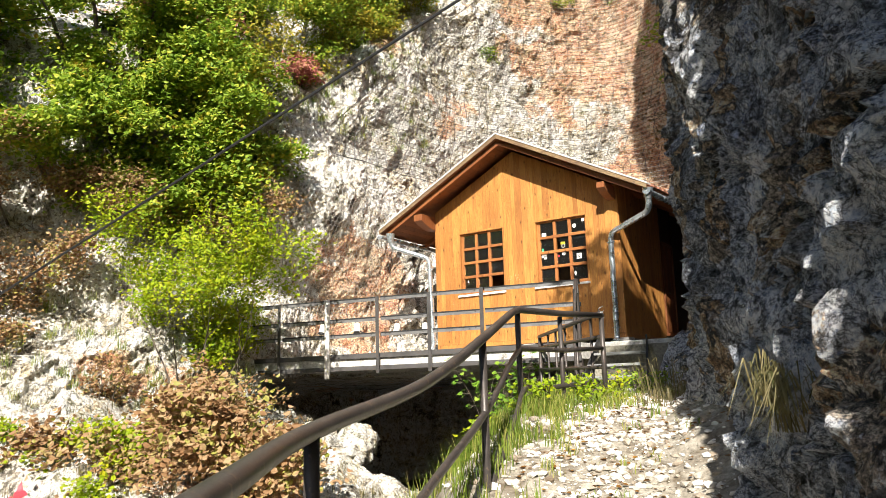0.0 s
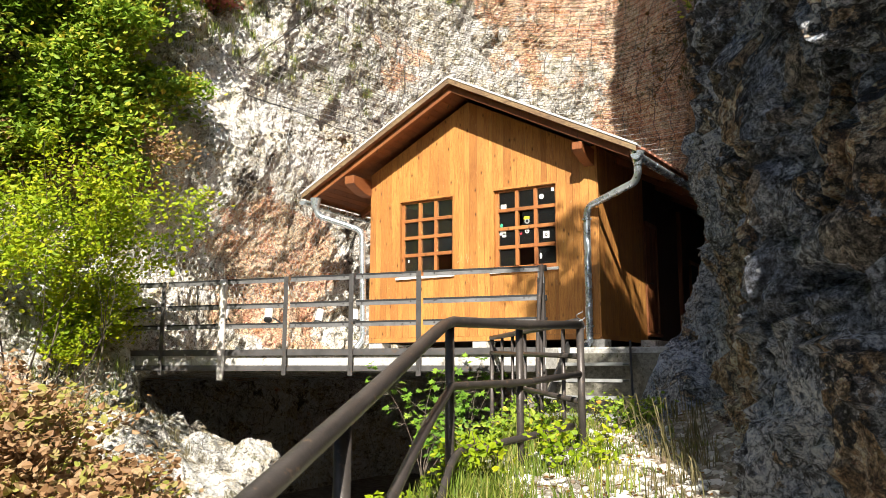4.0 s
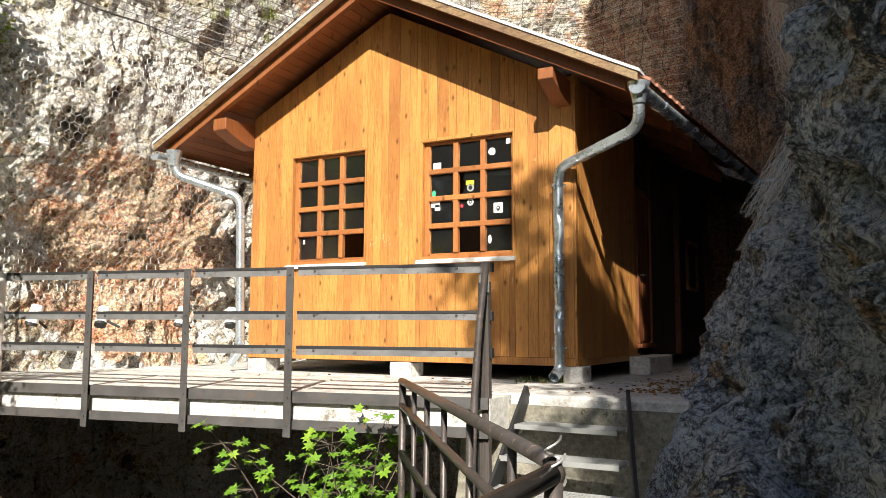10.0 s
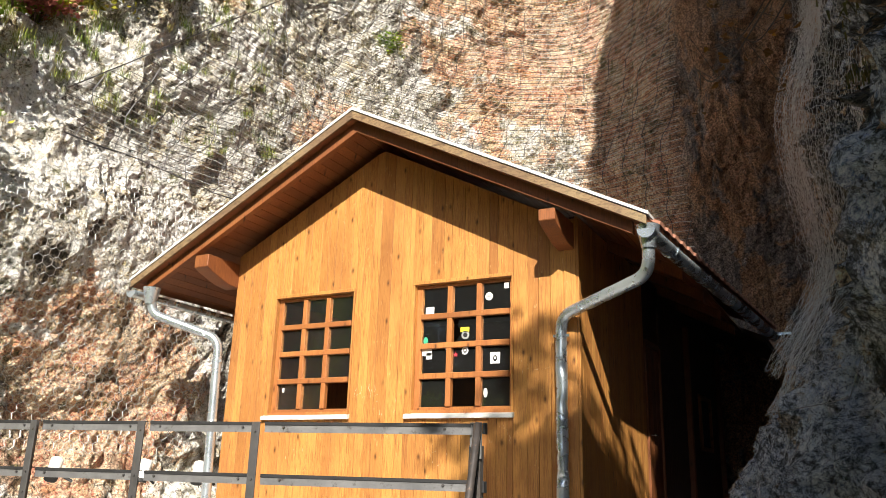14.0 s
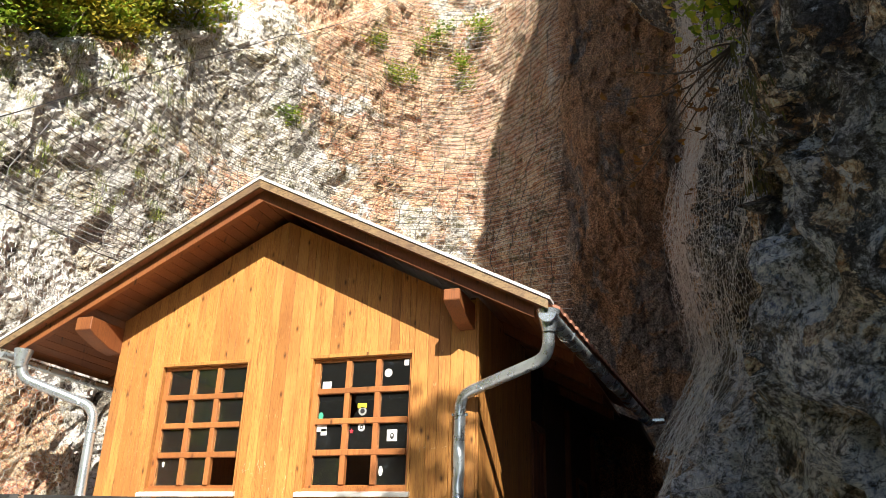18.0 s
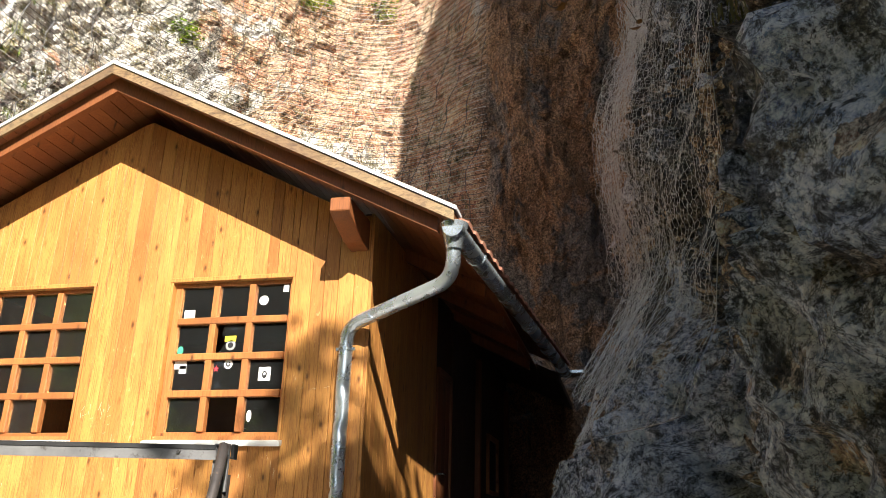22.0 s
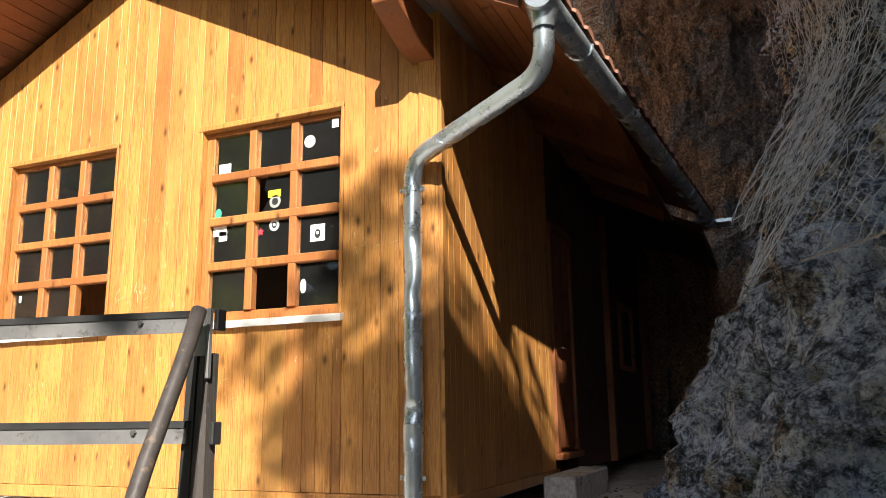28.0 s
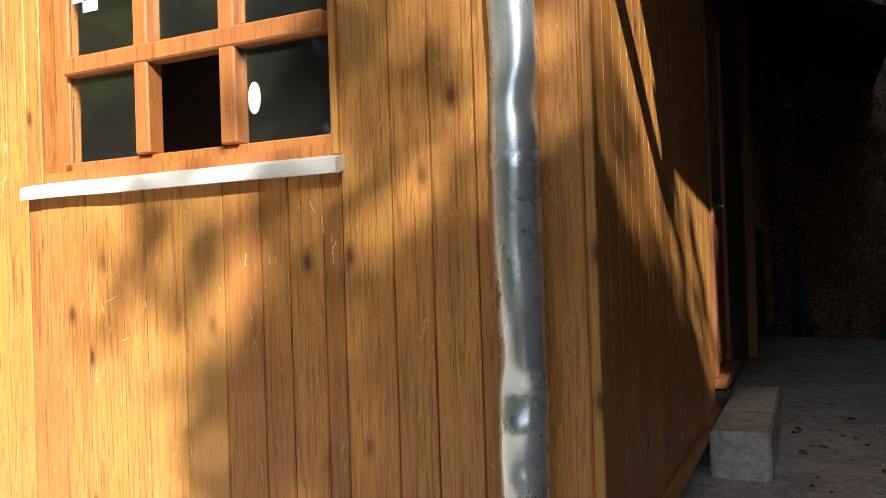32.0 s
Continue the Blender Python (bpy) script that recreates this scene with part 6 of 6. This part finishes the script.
def maple_sapling(base, height, seed, n):
    gen = np.random.default_rng(seed)
    t = thing("maple_sapling", "bright green maple sapling with large lobed leaves", "sapling", "maple saplings")
    stem, leaves = bmesh.new(), bmesh.new()
    for k in range(n):
        d = Vector((gen.normal() * 0.22, gen.normal() * 0.16, 1)).normalized()
        pts = [Vector(base)]
        for j in range(7):
            d = (d + Vector(gen.normal(size=3) * 0.09)).normalized()
            pts.append(pts[-1] + d * height * gen.uniform(0.75, 1.05) / 7)
        tube(stem, pts, [0.008 - 0.0008 * j for j in range(8)], 5)
        for p in pts[3:]:
            for _ in range(5):
                out = Vector((gen.normal(), gen.normal() - 0.3, 0.35 * gen.normal())).normalized()
                tip = p + out * gen.uniform(0.08, 0.2)
                tube(stem, [p, tip], 0.0025, 3, False)
                maple_leaf(leaves, tip, gen.uniform(0.045, 0.078), out + Vector((0, 0, -0.35)), Vector((gen.normal() * 0.3, -0.55 + gen.normal() * 0.3, 0.9)))
    part("stem", stem, M_BARK, t)
    part("leaves", leaves, L_MAPLE, t)


L_MAPLE = leaf_material("maple_leaves", [(0.0, (0.09, 0.2, 0.02)), (0.6, (0.16, 0.32, 0.03)), (1.0, (0.3, 0.42, 0.04))])
maple_sapling((-1.6, -1.95, -1.6), 1.68, 5, 6)
maple_sapling((-1.15, -1.85, -1.5), 1.5, 6, 5)
maple_sapling((-0.75, -2.6, -1.4), 0.8, 8, 3)


L_MOSSY = leaf_material("olive_blades", [(0.0, (0.04, 0.045, 0.012)), (0.6, (0.1, 0.1, 0.03)), (1.0, (0.2, 0.16, 0.06))])
L_STRAW = leaf_material("straw_blades", [(0.0, (0.06, 0.07, 0.02)), (0.6, (0.2, 0.17, 0.08)), (1.0, (0.36, 0.3, 0.17))])


def grass(name, spots, blades, length, seed, label, material=None, lean=(0, 0, 0), arch=0.35):
    gen = np.random.default_rng(seed)
    verts, faces = [], []
    for x, y, z in spots:
        for _ in range(blades):
            a = gen.uniform(0, 6.283)
            L = length * gen.uniform(0.5, 1.3)
            bend = gen.uniform(0.2, 0.9)
            r = 0.09 * math.sqrt(gen.uniform())
            b = Vector((x + r * math.cos(a * 3), y + r * math.sin(a * 3), z - 0.03))
            d = Vector((math.cos(a), math.sin(a), 0)) + Vector(lean)
            s = Vector((-math.sin(a), math.cos(a), 0)) * 0.0035
            p1 = b + Vector((0, 0, L * 0.5)) + d * L * bend * 0.18
            p2 = b + Vector((0, 0, L * (1 - arch * bend))) + d * L * bend * 0.6
            k = len(verts)
            verts += [tuple(b - s), tuple(b + s), tuple(p1 + s), tuple(p1 - s), tuple(p2)]
            faces += [(k, k + 1, k + 2, k + 3), (k + 3, k + 2, k + 4)]
    me = bpy.data.meshes.new(name)
    me.from_pydata(verts, [], faces)
    me.materials.append(material or L_GRASS)
    return tagged(new(name, me), label, "grass", "", "stuff")


gr = random.Random(21)


def path_x(y):
    for a, b in zip(PATH_LINE, PATH_LINE[1:]):
        if a[1] <= y <= b[1]:
            return a[0] + (b[0] - a[0]) * (y - a[1]) / (b[1] - a[1])
    return 0.5


def bank_spots(n, x_of_y, spread, y0, y1):
    out = []
    for _ in range(n):
        y = gr.uniform(y0, y1)
        x = x_of_y(y) + gr.gauss(0, spread)
        out.append((x, y, ground_height(x, y)))
    return out


grass("grass_bank", bank_spots(300, lambda y: 0.95 + 0.25 * (-4 - y), 0.33, -7.6, -2.6), 22, 0.2, 31, "green and straw-dry grass on the bank under the railing")
grass("grass_bank", bank_spots(140, lambda y: 1.4 + 0.42 * (-7.5 - y), 0.4, -12.5, -7.2), 20, 0.28, 32, "dry grass on the steep bank")
slope_spots = [(x, y, slope_height(x, y)) for x, y in [(gr.uniform(-7.5, -1.2), gr.uniform(-9.5, -2.9)) for _ in range(260)]]
grass("grass_slope", slope_spots, 16, 0.2, 39, "dry and green tufts among the white rocks", L_STRAW)
grass("grass_path", [(x, y, ground_height(x, y)) for x, y in [(path_x(q) + gr.gauss(0.1, 0.45), q) for q in [gr.uniform(-10, -3) for _ in range(90)]]], 12, 0.1, 40, "small grass tufts on the gravel path")
grass("grass_foot", [(SIDE.at(SIDE.index(2.4, y), 0.0)[0] - gr.uniform(0.1, 0.5), y, ground_height(2.2, y) + 0.02) for y in [gr.uniform(-6.2, -3.3) for _ in range(30)]], 11, 0.26, 33, "shaded grass tufts at the foot of the cliff", L_STRAW, (-0.3, -0.2, 0), 0.8)
grass("grass_foot", [(2.15 + gr.gauss(0, 0.12), -4.75 + gr.gauss(0, 0.25), ground_height(2.15, -4.75)) for _ in range(5)], 5, 0.7, 44, "tall arching straw-dry grass at the foot of the cliff", L_STRAW, (-1.1, -0.4, 0), 0.9)
grass("grass_ledge", [tuple(SIDE.at(SIDE.index(4.25, -9.1) + gr.randint(-7, 7), gr.uniform(-1.0, -0.75), True, 0.04)) for _ in range(9)], 26, 0.34, 34, "dry grass tuft on the shaded rock", L_STRAW, (-0.7, -0.3, 0), 1.5)
grass("grass_ledge", [tuple(SIDE.at(SIDE.index(2.3, -3.4) + gr.randint(-24, 10), gr.uniform(2.0, 3.7), True, 0.02)) for _ in range(55)], 16, 0.1, 35, "olive tufts hanging on the shaded rock", L_MOSSY, (-0.6, -0.3, 0), 1.6)
grass("grass_pier", [(-0.3 + gr.gauss(0, 0.12), -0.05 + gr.gauss(0, 0.03), 0.0) for _ in range(6)], 9, 0.07, 42, "small weeds at the downpipe foot")
grass("grass_top", [tuple(BACK.at(gr.randint(BACK.index(-5.2, 2.0), BACK.index(-0.5, 7.0)), gr.uniform(5.5, 12.0), True, 0.02)) for _ in range(420)], 16, 0.2, 43, "dry tufts on the orange cliff", L_STRAW, (0.1, -0.5, 0), 1.0)
grass("grass_cliff", [tuple(BACK.at(BACK.index(-6.2 + 0.3 * gr.random(), y), gr.uniform(4.8, 6.3 + 0.8 * max(0, y + 1.5)), True, 0.02)) for y in [gr.uniform(-3.0, 2.5) for _ in range(230)]], 16, 0.2, 36, "dry tufts on the cliff ledges")
grass("grass_cliff", [tuple(BACK.at(BACK.index(-6.6, gr.uniform(-8.5, -2.5)), gr.uniform(-2.0, 1.0), True, 0.02)) for _ in range(160)], 20, 0.24, 37, "dry tufts among the white rocks")
tree("bush", "small green shrub on a ledge of the shaded cliff", SIDE.at(SIDE.index(2.25, -3.2), 3.0, True, -0.05), (-0.7, -0.3, 0.7), 0.55, 0.012, 700, 0.06, L_GREEN, 81, "shrubs on the cliff", 0.6, 2, 0.1)
def withered_branch():
    gen = np.random.default_rng(83)
    t = thing("withered_branch", "bare drooping twigs with a few withered brown leaves", "branch")
    root = Vector((2.2, -2.85, 3.1))
    tips = []
    for k in range(7):
        end = Vector((gen.uniform(1.55, 1.95), -2.85 + gen.normal() * 0.12, gen.uniform(2.45, 3.05)))
        mid = root.lerp(end, 0.5) + Vector((0, 0, gen.uniform(-0.22, 0.16)))
        line = curve_pts([root, mid, end, end + Vector((-0.1, gen.normal() * 0.05, gen.uniform(-0.08, 0.1)))], 6)
        part("twig", tube(bmesh.new(), line, [0.006 - 0.0045 * j / (len(line) - 1) for j in range(len(line))], 5, False), M_BARK, t)
        for j in range(6, len(line), 2):
            side = line[j] + Vector(gen.normal(size=3) * 0.09)
            part("twig", tube(bmesh.new(), [line[j], side], 0.0018, 4, False), M_BARK, t)
            tips += [tuple(side)] * 2
    tips = np.array(tips)
    leaf_cloud("foliage", tips + gen.normal(size=tips.shape) * 0.012, 0.05, L_FALLEN, t, gen)


withered_branch()


# ---- loose stones and fallen leaves ----
def gravel(name, spots, seed, label, material):
    gen = np.random.default_rng(seed)
    ico = bmesh.new()
    bmesh.ops.create_icosphere(ico, subdivisions=1, radius=1.0)
    v0 = np.array([tuple(v.co) for v in ico.verts])
    f0 = np.array([[v.index for v in f.verts] for f in ico.faces])
    ico.free()
    verts, faces = [], []
    for k, (x, y, z, r) in enumerate(spots):
        v = v0 * gen.uniform(0.55, 1.25, (len(v0), 1)) * r * gen.uniform(0.6, 1.3, 3) * np.array([1.0, 1.0, 0.55])
        a = gen.uniform(0, 6.283)
        rot = np.array([[math.cos(a), -math.sin(a), 0], [math.sin(a), math.cos(a), 0], [0, 0, 1]])
        verts.append(v @ rot.T + np.array([x, y, z + r * 0.2]))
        faces.append(f0 + k * len(v0))
    me = bpy.data.meshes.new(name)
    me.from_pydata(np.concatenate(verts).tolist(), [], np.concatenate(faces).tolist())
    me.materials.append(material)
    return tagged(new(name, me), label, "stones", "", "stuff")


stones = []
for _ in range(12000):
    y = gr.uniform(-10.5, -2.3)
    x = path_x(y) + gr.gauss(0.12, 0.5)
    stones.append((x, y, ground_height(x, y), 0.007 + 0.042 * gr.random() ** 4))
gravel("gravel", stones, 51, "pale limestone gravel on the footpath", M_STONE)
boulders = [(-3.75, -2.6, -1.5, 0.3), (-4.3, -2.9, -1.75, 0.4), (-4.9, -3.6, -1.6, 0.45)]


def boulder(x, y, z, r, seed, material=None, label="white limestone boulder below the deck"):
    bm = bmesh.new()
    bmesh.ops.create_icosphere(bm, subdivisions=4, radius=1.0)
    for v in bm.verts:
        q = v.co.normalized()
        f, e = facets(tuple(q), 1.3, seed)
        v.co = q * r * (1 + 0.5 * f * smoothstep(0, 0.3, e) + 0.25 * fractal(tuple(q), 1.6, 4, seed))
        v.co.z *= 1.15
        v.co += Vector((x, y, z))
    tagged(link_mesh("boulder", bm, material or M_CLIFF), label, "boulder", "boulders by the stairs" if material is M_ROCK else "boulders on the cliff edge" if material else "boulders below the deck")


boulder(*on_cliff(-6.0, -0.45, 6.55, 0.1), 0.3, 51.0, M_WHITEROCK, "white boulder on the cliff edge")
boulder(*on_cliff(-6.0, -0.1, 6.75, 0.05), 0.17, 57.0, M_WHITEROCK, "white boulder on the cliff edge")
for k, b in enumerate(boulders):
    boulder(*b, 3.3 * k)
for k, b in enumerate(((1.5, -1.35, -0.62, 0.5), (1.75, -2.05, -0.75, 0.45), (1.3, -0.95, -0.3, 0.33))):
    boulder(*b, 20 + 3.3 * k, M_ROCK, "grey rock wedged beside the steel stairs")

fallen = np.array([(gr.uniform(0.25, 1.05), gr.uniform(-1.3, 3.0), -0.008) for _ in range(70)] + [(0.9 + gr.gauss(0, 0.16), gr.uniform(-0.9, 1.0), -0.008) for _ in range(240)] + [(gr.uniform(-3.5, 0.4), gr.uniform(-1.2, -0.1), -0.008) for _ in range(20)])
lv = np.random.default_rng(61)
for name, pts, lab in (("fallen_leaves", fallen, "scattered yellow and brown leaves on the terrace"), ("fallen_leaves", np.array([(x, y, ground_height(x, y) + 0.02) for x, y in [(path_x(q) + gr.gauss(0.25, 0.45), q) for q in [gr.uniform(-9.5, -2.2) for _ in range(900)]]]), "brown leaf litter on the shaded path")):
    ob = leaf_cloud(name, pts, 0.042, L_FALLEN, None, lv, 0.0, 1.25, "", True)
    ob.scale = (1, 1, 1)
    tagged(ob, lab, "leaves", "", "stuff")

# ---- red trail mark ----
co = np.array([[(-5.1 + 0.03 * i, -7.6 + 0.03 * j, slope_height(-5.1 + 0.03 * i, -7.6 + 0.03 * j) + 0.015) for j in range(8)] for i in range(6)])
tagged(grid_mesh("trail_mark", co, 6, 8, M_RED), "red painted trail mark on a white rock", "paint mark")

# ---- lamps behind the deck ----
def floodlight(x, y, z, turn):
    t = thing("floodlight", "white tubular floodlight on a short dark stand", "floodlight", "floodlights behind the deck", (x, y, z))
    t.rotation_euler = (radians(-14), radians(turn), radians(turn))
    bm = bmesh.new()
    tube(bm, [(0, 0, 0.0), (0, 0, 0.19), (0, 0, 0.2)], [0.062, 0.062, 0.05], 14)
    part("housing", bm, M_WHITE, t, "white painted housing")
    bm = bmesh.new()
    tube(bm, [(0, 0, -0.03), (0, 0, 0.002)], 0.064, 14)
    part("lens_ring", bm, M_BLACK, t)
    bm = bmesh.new()
    tube(bm, [(0, 0.05, 0.05), (0, 0.2, 0.0)], 0.014, 6)
    part("bracket", bm, M_BLACK, t)


for x, y, turn in ((-5.56, -1.5, 8), (-5.1, -1.0, -28), (-4.75, -0.2, 4), (-4.2, 0.05, -22)):
    floodlight(x, y, 0.5, turn)

# ---- far surroundings ----
M_WOODS = leaf_material("far_woods", [(0.0, (0.02, 0.05, 0.008)), (0.6, (0.06, 0.11, 0.015)), (1.0, (0.16, 0.13, 0.03))])


def far_ground():
    n_r, n_a = 26, 72
    co = np.zeros((n_r, n_a + 1, 3))
    for i in range(n_r):
        r = 13 * 1.28 ** i
        for j in range(n_a + 1):
            a = 2 * math.pi * (j % n_a) / n_a
            z = -9.0 + (0.0 if r < 16 else 0.6 * min(r - 16, 28)) + 1.5 * fractal((r * math.cos(a), r * math.sin(a), 0), 0.06, 4, 3)
            co[i, j] = (2 + r * math.cos(a), -6 + r * math.sin(a), z)
    return tagged(grid_mesh("ground_far", co, n_r, n_a + 1, M_GROUND), "wooded gorge sides around the path", "ground", "", "structure")


far_ground()
gen_far = np.random.default_rng(99)
pts = []
for _ in range(1300):
    a = gen_far.uniform(math.pi * 0.98, math.pi * 1.42)
    r = gen_far.uniform(15, 27)
    c = np.array([2 + r * math.cos(a), -6 + r * math.sin(a), gen_far.uniform(-6, 0.95 * r)])
    pts.append(c + gen_far.normal(size=(22, 3)) * np.array([0.9, 0.9, 1.1]))
for _ in range(1500):
    a = gen_far.uniform(math.pi * 0.95, math.pi * 2.1)
    r = gen_far.uniform(17, 42)
    c = np.array([2 + r * math.cos(a), -6 + r * math.sin(a), -8.5 + 0.6 * min(max(r - 16, 0), 28)])
    pts.append(c + gen_far.normal(size=(22, 3)) * np.array([0.9, 0.9, 1.1]))
tagged(leaf_cloud("far_woods", np.concatenate(pts), 0.6, M_WOODS, None, gen_far, 0.1, 1.4), "dense green woods on the opposite side of the gorge", "woods", "", "stuff")

# ---- overhead cable ----
CABLE_A, CABLE_B = (-15.0, -10.1, -3.6), (5.1, -7.7, 3.3)
bm = bmesh.new()
tube(bm, [Vector(CABLE_A).lerp(Vector(CABLE_B), k / 20) + Vector((0, 0, -0.15 * (k / 20) * (1 - k / 20))) for k in range(21)], 0.012, 6)
tagged(link_mesh("overhead_cable", bm, M_BLACK), "black cable slung across the gorge", "cable")
